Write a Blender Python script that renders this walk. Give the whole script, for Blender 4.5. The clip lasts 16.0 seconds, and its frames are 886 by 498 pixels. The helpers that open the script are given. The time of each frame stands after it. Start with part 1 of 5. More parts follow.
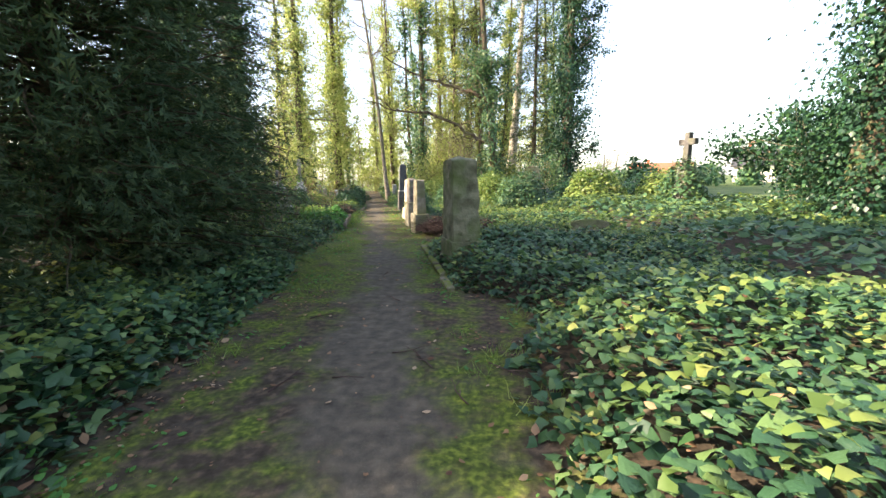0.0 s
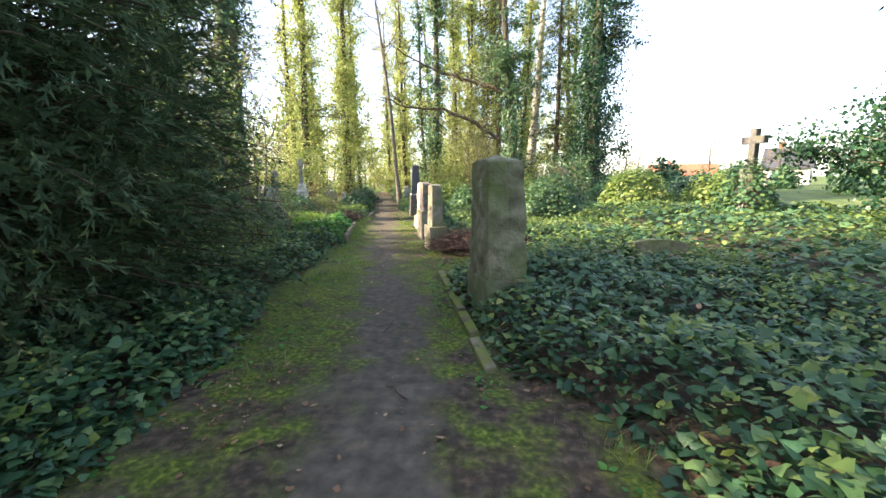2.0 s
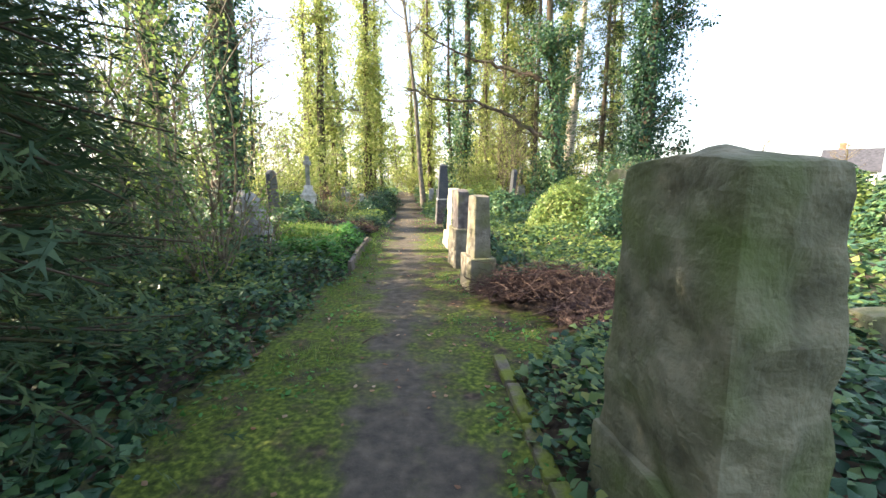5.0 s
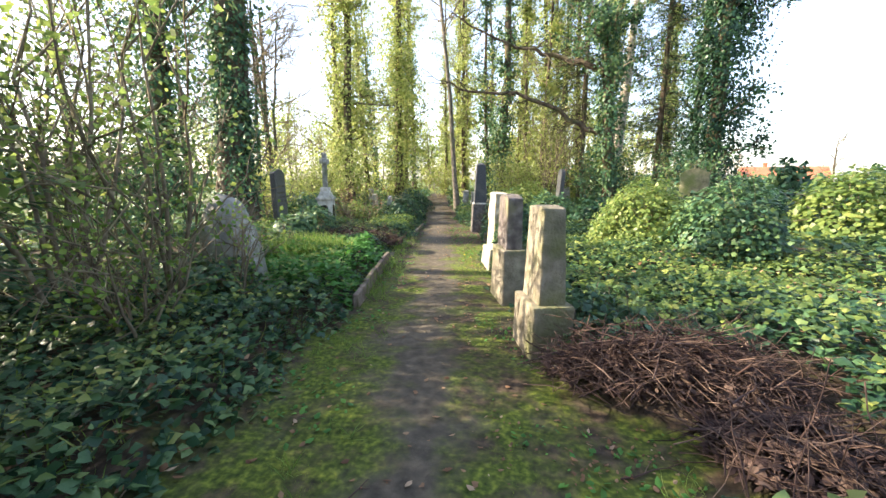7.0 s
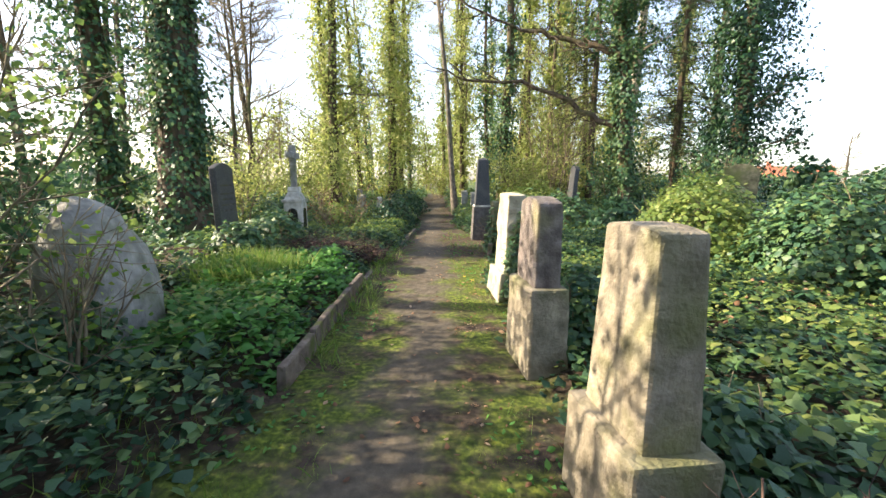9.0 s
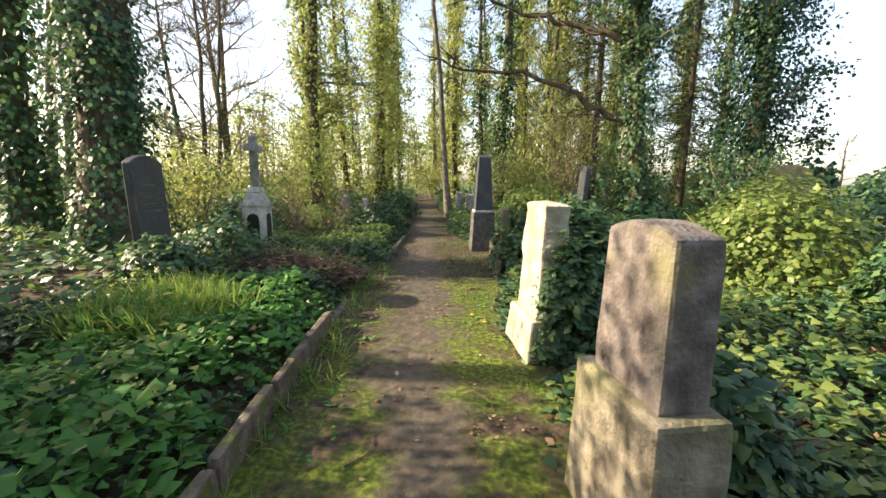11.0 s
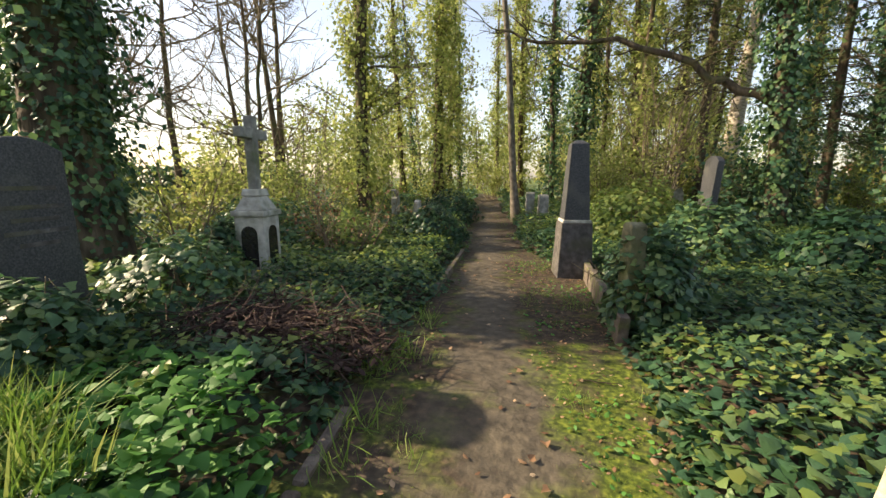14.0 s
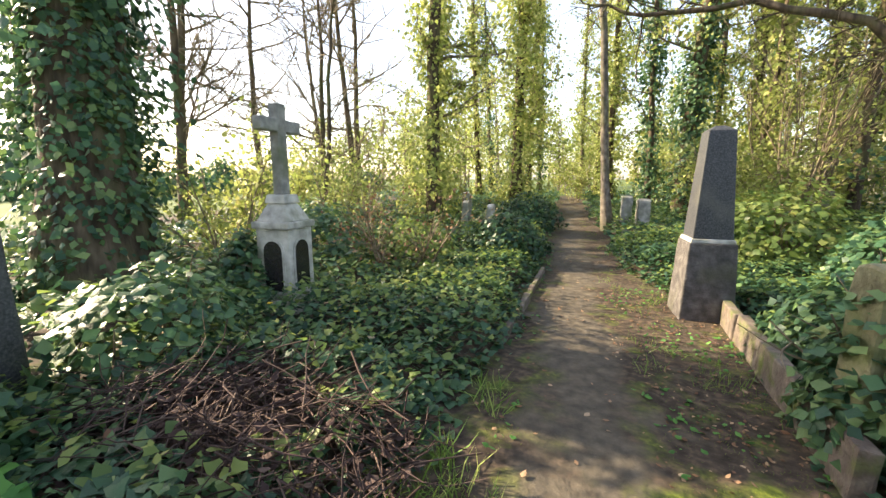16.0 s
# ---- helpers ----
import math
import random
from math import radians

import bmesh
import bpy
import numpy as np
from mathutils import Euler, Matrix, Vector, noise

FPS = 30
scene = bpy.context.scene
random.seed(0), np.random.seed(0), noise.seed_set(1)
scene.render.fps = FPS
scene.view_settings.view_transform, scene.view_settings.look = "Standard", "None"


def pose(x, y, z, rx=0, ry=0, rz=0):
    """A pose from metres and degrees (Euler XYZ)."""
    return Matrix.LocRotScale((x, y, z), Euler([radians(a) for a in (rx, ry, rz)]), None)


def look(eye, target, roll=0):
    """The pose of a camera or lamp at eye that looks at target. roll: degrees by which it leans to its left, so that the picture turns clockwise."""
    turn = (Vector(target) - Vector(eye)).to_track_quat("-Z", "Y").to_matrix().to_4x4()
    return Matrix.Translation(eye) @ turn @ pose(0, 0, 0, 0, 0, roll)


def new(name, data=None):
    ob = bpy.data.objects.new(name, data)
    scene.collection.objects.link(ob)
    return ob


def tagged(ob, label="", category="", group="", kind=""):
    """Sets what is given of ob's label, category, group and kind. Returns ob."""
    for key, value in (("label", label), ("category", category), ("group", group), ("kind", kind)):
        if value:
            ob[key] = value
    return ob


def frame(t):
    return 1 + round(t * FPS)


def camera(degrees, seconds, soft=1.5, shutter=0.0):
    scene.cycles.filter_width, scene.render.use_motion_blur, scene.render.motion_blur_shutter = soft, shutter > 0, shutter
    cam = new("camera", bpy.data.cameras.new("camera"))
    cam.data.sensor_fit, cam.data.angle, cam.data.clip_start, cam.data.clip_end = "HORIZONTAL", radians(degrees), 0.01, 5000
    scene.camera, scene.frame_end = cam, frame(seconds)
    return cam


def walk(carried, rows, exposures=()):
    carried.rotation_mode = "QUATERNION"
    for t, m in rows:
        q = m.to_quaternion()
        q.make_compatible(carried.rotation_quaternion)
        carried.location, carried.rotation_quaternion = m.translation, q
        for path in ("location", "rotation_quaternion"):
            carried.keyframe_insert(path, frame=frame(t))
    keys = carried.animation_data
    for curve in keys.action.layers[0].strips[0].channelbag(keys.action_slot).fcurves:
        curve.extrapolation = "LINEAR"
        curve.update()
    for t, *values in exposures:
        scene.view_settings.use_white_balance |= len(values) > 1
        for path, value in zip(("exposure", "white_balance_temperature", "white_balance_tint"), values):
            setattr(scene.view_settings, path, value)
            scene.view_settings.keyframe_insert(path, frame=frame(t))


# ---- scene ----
cam = camera(95.5, 16.0)
PATH = [
    (0, (-0.038, 0.276, 1.466), (-0.048, 2.247, 1.122), -0.8),
    (0.5, (-0.118, 0.831, 1.488), (-0.249, 2.797, 1.148), -0.9),
    (1, (-0.232, 1.404, 1.534), (-0.325, 3.373, 1.192), -0.7),
    (1.5, (-0.184, 1.929, 1.527), (-0.254, 3.899, 1.186), -0.6),
    (2, (-0.239, 2.343, 1.566), (-0.308, 4.313, 1.224), -0.5),
    (2.5, (-0.436, 2.838, 1.604), (-0.505, 4.807, 1.26), -0.3),
    (3, (-0.467, 3.343, 1.564), (-0.536, 5.312, 1.222), -0.3),
    (3.5, (-0.476, 3.842, 1.641), (-0.601, 5.809, 1.298), -0.4),
    (4, (-0.605, 4.384, 1.619), (-0.764, 6.348, 1.275), -0.3),
    (4.2, (-0.636, 4.581, 1.652), (-0.793, 6.545, 1.309), -0.3),
    (6.3, (-0.899, 6.771, 1.71), (-1.144, 8.725, 1.358), 0.7),
    (6.5, (-0.939, 7.015, 1.69), (-1.206, 8.967, 1.349), 0.3),
    (7, (-1.06, 7.513, 1.69), (-1.395, 9.455, 1.349), 0.3),
    (7.5, (-1.192, 8.009, 1.703), (-1.53, 9.952, 1.368), 0.1),
    (8, (-1.208, 8.579, 1.673), (-1.559, 10.519, 1.337), 0.2),
    (8.5, (-1.25, 9.166, 1.619), (-1.648, 11.098, 1.285), -0.1),
    (8.7, (-1.285, 9.381, 1.63), (-1.657, 11.317, 1.293), 0.0),
    (10.8, (-1.721, 11.212, 1.624), (-1.966, 13.167, 1.283), 0.8),
    (11, (-1.763, 11.428, 1.648), (-2.037, 13.38, 1.306), 0.8),
    (11.5, (-1.882, 11.896, 1.659), (-2.238, 13.833, 1.313), 0.6),
    (12, (-2.057, 12.323, 1.658), (-2.419, 14.26, 1.311), 0.5),
    (12.5, (-2.168, 12.803, 1.623), (-2.556, 14.734, 1.277), 0.4),
    (13, (-2.235, 13.281, 1.611), (-2.763, 15.179, 1.267), 0.1),
    (13.5, (-2.334, 13.715, 1.609), (-2.888, 15.605, 1.263), 0.3),
    (14, (-2.405, 14.184, 1.606), (-2.965, 16.072, 1.258), 0.3),
    (14.5, (-2.476, 14.572, 1.635), (-3.189, 16.407, 1.287), 0.3),
    (15, (-2.618, 14.974, 1.618), (-3.378, 16.79, 1.267), 0.2),
    (15.5, (-2.735, 15.327, 1.608), (-3.504, 17.14, 1.259), 0.2),
    (16, (-2.841, 15.704, 1.62), (-3.75, 17.452, 1.276), 0.1),
]
walk(cam, [(t, look(eye, target, roll)) for t, eye, target, roll in PATH], [(0, 2.05, 6700, 14), (4, 2.3, 6500, 14), (7.5, 1.98, 6500, 14), (11, 1.5, 7050, 14), (12.5, 1.27, 7300, 14), (14, 1.15, 7300, 14), (16, 1.95, 7050, 14)])

# ---- light ----
SUN_AZ, SUN_EL = radians(-94), radians(27)     # azimuth from +y towards +x
to_sun = Vector((math.sin(SUN_AZ) * math.cos(SUN_EL), math.cos(SUN_AZ) * math.cos(SUN_EL), math.sin(SUN_EL)))
world = bpy.data.worlds.new("world")
scene.world = world
world.use_nodes = True
wn = world.node_tree.nodes
sky = wn.new("ShaderNodeTexSky")
sky.sky_type, sky.sun_disc = "NISHITA", False
sky.sun_elevation, sky.sun_rotation = SUN_EL, SUN_AZ
sky.air_density, sky.dust_density, sky.ozone_density = 1.0, 1.6, 1.0
veil = wn.new("ShaderNodeMix")          # even white added to the clear sky, to whiten it and raise the fill
veil.data_type, veil.blend_type = "RGBA", "ADD"
veil.inputs["Factor"].default_value = 1.0
veil.inputs["B"].default_value = (0.85, 0.86, 0.92, 1)
world.node_tree.links.new(sky.outputs[0], veil.inputs["A"])
world.node_tree.links.new(veil.outputs["Result"], wn["Background"].inputs[0])
wn["Background"].inputs[1].default_value = 0.12
sun_data = bpy.data.lights.new("sun", "SUN")
sun_data.energy, sun_data.angle, sun_data.color = 5.0, radians(0.6), (1.0, 0.86, 0.64)
sun = new("sun", sun_data)
sun.matrix_world = look((0, 0, 30), Vector((0, 0, 30)) - to_sun)

# ---- materials ----
def material(name, stops, scale=8.0, detail=6.0, rough=0.85, bump=0.3, bump_scale=40.0, island=0.0, through_light=0.0, spec=0.3, obj_random=0.0, stretch=None, blotch=None):
    """A procedural surface: colour stops over noise, second-scale blotches, fine relief, and variation from piece to piece."""
    mat = bpy.data.materials.new(name)
    mat.use_nodes = True
    nt = mat.node_tree
    n, l = nt.nodes, nt.links
    bsdf = n["Principled BSDF"]
    geo = n.new("ShaderNodeNewGeometry")
    mapping = n.new("ShaderNodeMapping")
    l.new(geo.outputs["Position"], mapping.inputs["Vector"])
    if stretch:
        mapping.inputs["Scale"].default_value = stretch
    tex = n.new("ShaderNodeTexNoise")
    tex.inputs["Scale"].default_value, tex.inputs["Detail"].default_value = scale, detail
    l.new(mapping.outputs[0], tex.inputs["Vector"])
    fac = tex.outputs["Fac"]
    ramp = n.new("ShaderNodeValToRGB")
    while len(ramp.color_ramp.elements) < len(stops):
        ramp.color_ramp.elements.new(0.5)
    for el, (p, c) in zip(ramp.color_ramp.elements, stops):
        el.position, el.color = p, (*c, 1)
    if island > 0:
        mix = n.new("ShaderNodeMix")
        mix.inputs["Factor"].default_value = island
        l.new(fac, mix.inputs["A"])
        l.new(geo.outputs["Random Per Island"], mix.inputs["B"])
        fac = mix.outputs["Result"]
    if obj_random > 0:
        info = n.new("ShaderNodeObjectInfo")
        mix = n.new("ShaderNodeMix")
        mix.inputs["Factor"].default_value = obj_random
        l.new(fac, mix.inputs["A"])
        l.new(info.outputs["Random"], mix.inputs["B"])
        fac = mix.outputs["Result"]
    l.new(fac, ramp.inputs["Fac"])
    colour = ramp.outputs["Color"]
    if blotch:
        b_scale, b_colour, b_low, b_high = blotch
        t2 = n.new("ShaderNodeTexNoise")
        t2.inputs["Scale"].default_value, t2.inputs["Detail"].default_value = b_scale, 8.0
        l.new(geo.outputs["Position"], t2.inputs["Vector"])
        rng = n.new("ShaderNodeMapRange")
        rng.inputs["From Min"].default_value, rng.inputs["From Max"].default_value = b_low, b_high
        l.new(t2.outputs["Fac"], rng.inputs["Value"])
        mx = n.new("ShaderNodeMix")
        mx.data_type = "RGBA"
        l.new(rng.outputs["Result"], mx.inputs["Factor"])
        l.new(colour, mx.inputs["A"])
        mx.inputs["B"].default_value = (*b_colour, 1)
        colour = mx.outputs["Result"]
    l.new(colour, bsdf.inputs["Base Color"])
    bsdf.inputs["Roughness"].default_value = rough
    bsdf.inputs["Specular IOR Level"].default_value = spec
    if bump > 0:
        t3 = n.new("ShaderNodeTexNoise")
        t3.inputs["Scale"].default_value, t3.inputs["Detail"].default_value = bump_scale, 5.0
        l.new(mapping.outputs[0], t3.inputs["Vector"])
        bp = n.new("ShaderNodeBump")
        bp.inputs["Strength"].default_value, bp.inputs["Distance"].default_value = bump, 0.02
        l.new(t3.outputs["Fac"], bp.inputs["Height"])
        l.new(bp.outputs[0], bsdf.inputs["Normal"])
    if through_light > 0:
        tr = n.new("ShaderNodeBsdfTranslucent")
        l.new(colour, tr.inputs["Color"])
        ms = n.new("ShaderNodeMixShader")
        ms.inputs[0].default_value = through_light
        l.new(bsdf.outputs[0], ms.inputs[1])
        l.new(tr.outputs[0], ms.inputs[2])
        l.new(ms.outputs[0], n["Material Output"].inputs["Surface"])
    return mat


IVY = material("ivy_leaf", [(0.0, (0.02, 0.055, 0.034)), (0.35, (0.04, 0.105, 0.05)), (0.6, (0.08, 0.165, 0.064)), (0.85, (0.155, 0.235, 0.08)), (1.0, (0.27, 0.23, 0.09))], 1.2, 3, 0.44, 0.25, 70, island=0.72, through_light=0.3, spec=0.4)
# Pale young leaf; also carries the sunlight on lit mounds and beds.
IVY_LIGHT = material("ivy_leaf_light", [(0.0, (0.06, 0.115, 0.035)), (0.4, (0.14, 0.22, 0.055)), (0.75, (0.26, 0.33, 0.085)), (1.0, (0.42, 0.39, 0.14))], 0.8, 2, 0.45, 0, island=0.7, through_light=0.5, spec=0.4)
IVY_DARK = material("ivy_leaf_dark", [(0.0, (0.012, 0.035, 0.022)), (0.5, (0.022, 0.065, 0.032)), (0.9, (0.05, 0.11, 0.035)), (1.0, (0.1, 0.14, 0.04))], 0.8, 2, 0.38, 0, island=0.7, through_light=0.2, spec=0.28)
# Yellow spring leaf, brightened to stand for sunlight on the far wood.
SPRING_SUNLIT = material("spring_sunlit_foliage", [(0.0, (0.12, 0.17, 0.045)), (0.35, (0.24, 0.3, 0.075)), (0.7, (0.38, 0.42, 0.13)), (1.0, (0.5, 0.46, 0.2))], 0.8, 2, 0.5, 0, island=0.7, through_light=0.5, spec=0.3)
HERB = material("herb_leaf", [(0.0, (0.04, 0.13, 0.03)), (0.5, (0.075, 0.22, 0.045)), (1.0, (0.14, 0.32, 0.06))], 1.5, 2, 0.55, 0, island=0.7, through_light=0.35)
GRASS = material("grass_blade", [(0.0, (0.08, 0.16, 0.03)), (0.6, (0.18, 0.3, 0.05)), (1.0, (0.42, 0.42, 0.15))], 1.5, 2, 0.6, 0, island=0.7, through_light=0.35)
MOSS = material("moss_tuft", [(0.0, (0.07, 0.13, 0.015)), (0.5, (0.15, 0.22, 0.025)), (1.0, (0.28, 0.33, 0.05))], 3, 2, 0.9, 0, island=0.6, through_light=0.2, spec=0.1)
SPRUCE = material("spruce_spray", [(0.0, (0.02, 0.035, 0.012)), (0.5, (0.06, 0.08, 0.025)), (0.85, (0.13, 0.13, 0.045)), (1.0, (0.24, 0.2, 0.09))], 0.7, 2, 0.7, 0, island=0.6, through_light=0.2, spec=0.1)
NEEDLE = material("needle_spray", [(0.0, (0.03, 0.055, 0.032)), (0.5, (0.06, 0.1, 0.05)), (0.8, (0.11, 0.15, 0.055)), (1.0, (0.22, 0.23, 0.075))], 0.7, 2, 0.6, 0, island=0.5, through_light=0.3, spec=0.1)
LITTER = material("dead_leaf", [(0.0, (0.09, 0.045, 0.025)), (0.5, (0.2, 0.11, 0.06)), (0.8, (0.33, 0.21, 0.12)), (1.0, (0.5, 0.4, 0.28))], 2, 2, 0.75, 0, island=0.85, through_light=0.15)
TWIG = material("dry_twig", [(0.0, (0.026, 0.016, 0.015)), (0.55, (0.066, 0.04, 0.034)), (0.88, (0.16, 0.11, 0.085)), (1.0, (0.4, 0.32, 0.23))], 3, 2, 0.85, 0, island=0.8)
BARK = material("bark", [(0.3, (0.035, 0.026, 0.018)), (0.55, (0.1, 0.075, 0.05)), (0.8, (0.19, 0.15, 0.1))], 9, 8, 0.95, 0.9, 25, stretch=(1, 1, 0.22), blotch=(1.5, (0.09, 0.11, 0.035), 0.5, 0.75))
PALE_BARK = material("pale_bark", [(0.3, (0.16, 0.13, 0.1)), (0.5, (0.42, 0.37, 0.3)), (0.8, (0.62, 0.57, 0.48))], 6, 8, 0.85, 0.5, 25, stretch=(1, 1, 2.5), blotch=(3, (0.08, 0.06, 0.045), 0.6, 0.75))
BRANCH = material("branch_bark", [(0.3, (0.08, 0.062, 0.042)), (0.55, (0.2, 0.165, 0.11)), (0.8, (0.34, 0.3, 0.18))], 6, 5, 0.9, 0.4, 30)
SANDSTONE = material("weathered_sandstone", [(0.25, (0.12, 0.105, 0.075)), (0.5, (0.25, 0.22, 0.165)), (0.75, (0.4, 0.355, 0.265))], 7, 9, 0.92, 0.8, 35, obj_random=0.12, blotch=(2.2, (0.14, 0.15, 0.055), 0.48, 0.72))
PALESAND = material("bleached_sandstone", [(0.25, (0.22, 0.2, 0.14)), (0.5, (0.4, 0.365, 0.275)), (0.75, (0.58, 0.54, 0.43))], 6, 9, 0.92, 0.9, 30, blotch=(2.6, (0.2, 0.2, 0.11), 0.55, 0.75))
MOSSYSTONE = material("greened_sandstone", [(0.25, (0.075, 0.075, 0.045)), (0.5, (0.16, 0.155, 0.095)), (0.75, (0.27, 0.25, 0.165))], 7, 9, 0.93, 0.9, 30, blotch=(2.4, (0.1, 0.13, 0.04), 0.45, 0.7))
GREYBARK = material("grey_bark", [(0.3, (0.06, 0.05, 0.04)), (0.55, (0.17, 0.145, 0.115)), (0.8, (0.32, 0.28, 0.23))], 8, 8, 0.9, 0.6, 25, stretch=(1, 1, 0.6), blotch=(2, (0.09, 0.1, 0.04), 0.5, 0.75))
PINKSTONE = material("reddish_sandstone", [(0.25, (0.07, 0.06, 0.055)), (0.5, (0.15, 0.128, 0.116)), (0.75, (0.28, 0.245, 0.225))], 9, 9, 0.9, 0.7, 40, blotch=(2.5, (0.2, 0.19, 0.1), 0.52, 0.75))
GRANITE = material("dark_granite", [(0.3, (0.018, 0.02, 0.024)), (0.5, (0.045, 0.047, 0.052)), (0.75, (0.1, 0.1, 0.1))], 60, 4, 0.45, 0.15, 60, blotch=(2, (0.11, 0.11, 0.09), 0.55, 0.8), spec=0.5)
DARKSTONE = material("dark_weathered_stone", [(0.25, (0.045, 0.042, 0.04)), (0.5, (0.09, 0.083, 0.078)), (0.75, (0.16, 0.15, 0.14))], 9, 9, 0.9, 0.7, 35, blotch=(2.5, (0.1, 0.1, 0.06), 0.52, 0.75))
GREYSTONE = material("grey_stone", [(0.25, (0.13, 0.13, 0.12)), (0.5, (0.25, 0.245, 0.22)), (0.75, (0.42, 0.41, 0.37))], 8, 9, 0.9, 0.7, 35, obj_random=0.15, blotch=(2.5, (0.12, 0.14, 0.06), 0.5, 0.75))
PALESTONE = material("pale_limestone", [(0.25, (0.24, 0.23, 0.2)), (0.5, (0.42, 0.41, 0.36)), (0.75, (0.58, 0.56, 0.5))], 8, 9, 0.88, 0.5, 35, blotch=(3, (0.17, 0.18, 0.12), 0.5, 0.72))
PANEL = material("black_glass_panel", [(0.3, (0.008, 0.008, 0.009)), (0.7, (0.02, 0.02, 0.022))], 20, 3, 0.25, 0.05, 40, spec=0.5)
KERB = material("mossy_kerb_stone", [(0.25, (0.06, 0.048, 0.04)), (0.5, (0.12, 0.096, 0.078)), (0.75, (0.22, 0.185, 0.15))], 9, 8, 0.95, 0.8, 40, obj_random=0.2, blotch=(5, (0.1, 0.125, 0.03), 0.5, 0.7))
MOSSKERB = material("moss_covered_stone", [(0.25, (0.07, 0.06, 0.045)), (0.5, (0.14, 0.12, 0.085)), (0.75, (0.24, 0.2, 0.15))], 9, 8, 0.95, 0.9, 45, obj_random=0.2, blotch=(6, (0.15, 0.18, 0.03), 0.36, 0.56))
ROOF_RED = material("red_roof_tile", [(0.3, (0.3, 0.09, 0.05)), (0.7, (0.45, 0.16, 0.09))], 3, 5, 0.85, 0.4, 12)
ROOF_DARK = material("dark_slate_roof", [(0.3, (0.035, 0.035, 0.042)), (0.7, (0.08, 0.08, 0.09))], 3, 5, 0.75, 0.4, 12)
RENDERWALL = material("plaster_wall", [(0.3, (0.55, 0.5, 0.43)), (0.7, (0.72, 0.68, 0.6))], 2, 5, 0.9, 0.2, 20)
GLASS = material("window_glass", [(0.3, (0.02, 0.025, 0.03)), (0.7, (0.05, 0.055, 0.06))], 2, 2, 0.1, 0, spec=0.6)
YELLOW = material("yellow_petal", [(0.3, (0.6, 0.42, 0.02)), (0.7, (0.75, 0.58, 0.04))], 30, 2, 0.6, 0, through_light=0.3)


def ground_material():
    mat = bpy.data.materials.new("ground_soil")
    mat.use_nodes = True
    nt = mat.node_tree
    n, l = nt.nodes, nt.links
    bsdf = n["Principled BSDF"]
    geo = n.new("ShaderNodeNewGeometry")

    def noise_tex(scale, detail=8.0):
        t = n.new("ShaderNodeTexNoise")
        t.inputs["Scale"].default_value, t.inputs["Detail"].default_value = scale, detail
        l.new(geo.outputs["Position"], t.inputs["Vector"])
        return t.outputs["Fac"]

    def ramp(fac, stops):
        r = n.new("ShaderNodeValToRGB")
        while len(r.color_ramp.elements) < len(stops):
            r.color_ramp.elements.new(0.5)
        for el, (p, c) in zip(r.color_ramp.elements, stops):
            el.position, el.color = p, (*c, 1)
        l.new(fac, r.inputs["Fac"])
        return r.outputs["Color"]

    def blend(fac, a, b):
        m = n.new("ShaderNodeMix")
        m.data_type = "RGBA"
        l.new(fac, m.inputs["Factor"])
        l.new(a, m.inputs["A"])
        l.new(b, m.inputs["B"])
        return m.outputs["Result"]

    def edge(attribute, fac, width, amount):
        a = n.new("ShaderNodeAttribute")
        a.attribute_name = attribute
        s = n.new("ShaderNodeMath")
        s.operation = "MULTIPLY_ADD"
        l.new(fac, s.inputs[0])
        s.inputs[1].default_value = amount
        l.new(a.outputs["Fac"], s.inputs[2])
        r = n.new("ShaderNodeMapRange")
        r.inputs["From Min"].default_value, r.inputs["From Max"].default_value = 0.5 + amount / 2 - width, 0.5 + amount / 2 + width
        l.new(s.outputs[0], r.inputs["Value"])
        return r.outputs["Result"]

    soil = ramp(noise_tex(14), [(0.25, (0.022, 0.017, 0.012)), (0.5, (0.055, 0.042, 0.03)), (0.72, (0.13, 0.09, 0.06))])
    dirt = ramp(noise_tex(9), [(0.25, (0.05, 0.042, 0.032)), (0.5, (0.09, 0.077, 0.057)), (0.75, (0.15, 0.125, 0.088))])
    grit = ramp(noise_tex(120, 3), [(0.55, (0.05, 0.045, 0.04)), (0.7, (0.32, 0.29, 0.25))])
    gf = n.new("ShaderNodeMath")
    gf.operation = "MULTIPLY"
    l.new(noise_tex(45, 3), gf.inputs[0])
    gf.inputs[1].default_value = 0.16
    dirt = blend(gf.outputs[0], dirt, grit)
    moss = ramp(noise_tex(22), [(0.28, (0.022, 0.036, 0.01)), (0.5, (0.075, 0.105, 0.018)), (0.72, (0.2, 0.235, 0.035))])
    field = ramp(noise_tex(0.6), [(0.3, (0.05, 0.08, 0.025)), (0.55, (0.1, 0.14, 0.04)), (0.75, (0.17, 0.18, 0.06))])
    colour = blend(edge("moss", noise_tex(3.4), 0.3, 2.6), soil, moss)
    colour = blend(edge("dirt", noise_tex(2.6), 0.34, 2.4), colour, dirt)
    colour = blend(edge("field", noise_tex(0.5), 0.2, 0.3), colour, field)
    l.new(colour, bsdf.inputs["Base Color"])
    bsdf.inputs["Roughness"].default_value = 0.93
    bsdf.inputs["Specular IOR Level"].default_value = 0.2
    b1 = n.new("ShaderNodeBump")
    b1.inputs["Strength"].default_value, b1.inputs["Distance"].default_value = 0.8, 0.03
    l.new(noise_tex(11), b1.inputs["Height"])
    l.new(b1.outputs[0], bsdf.inputs["Normal"])
    return mat


# ---- mesh helpers ----
rng = np.random.default_rng(7)
UP = np.array((0.0, 0.0, 1.0))


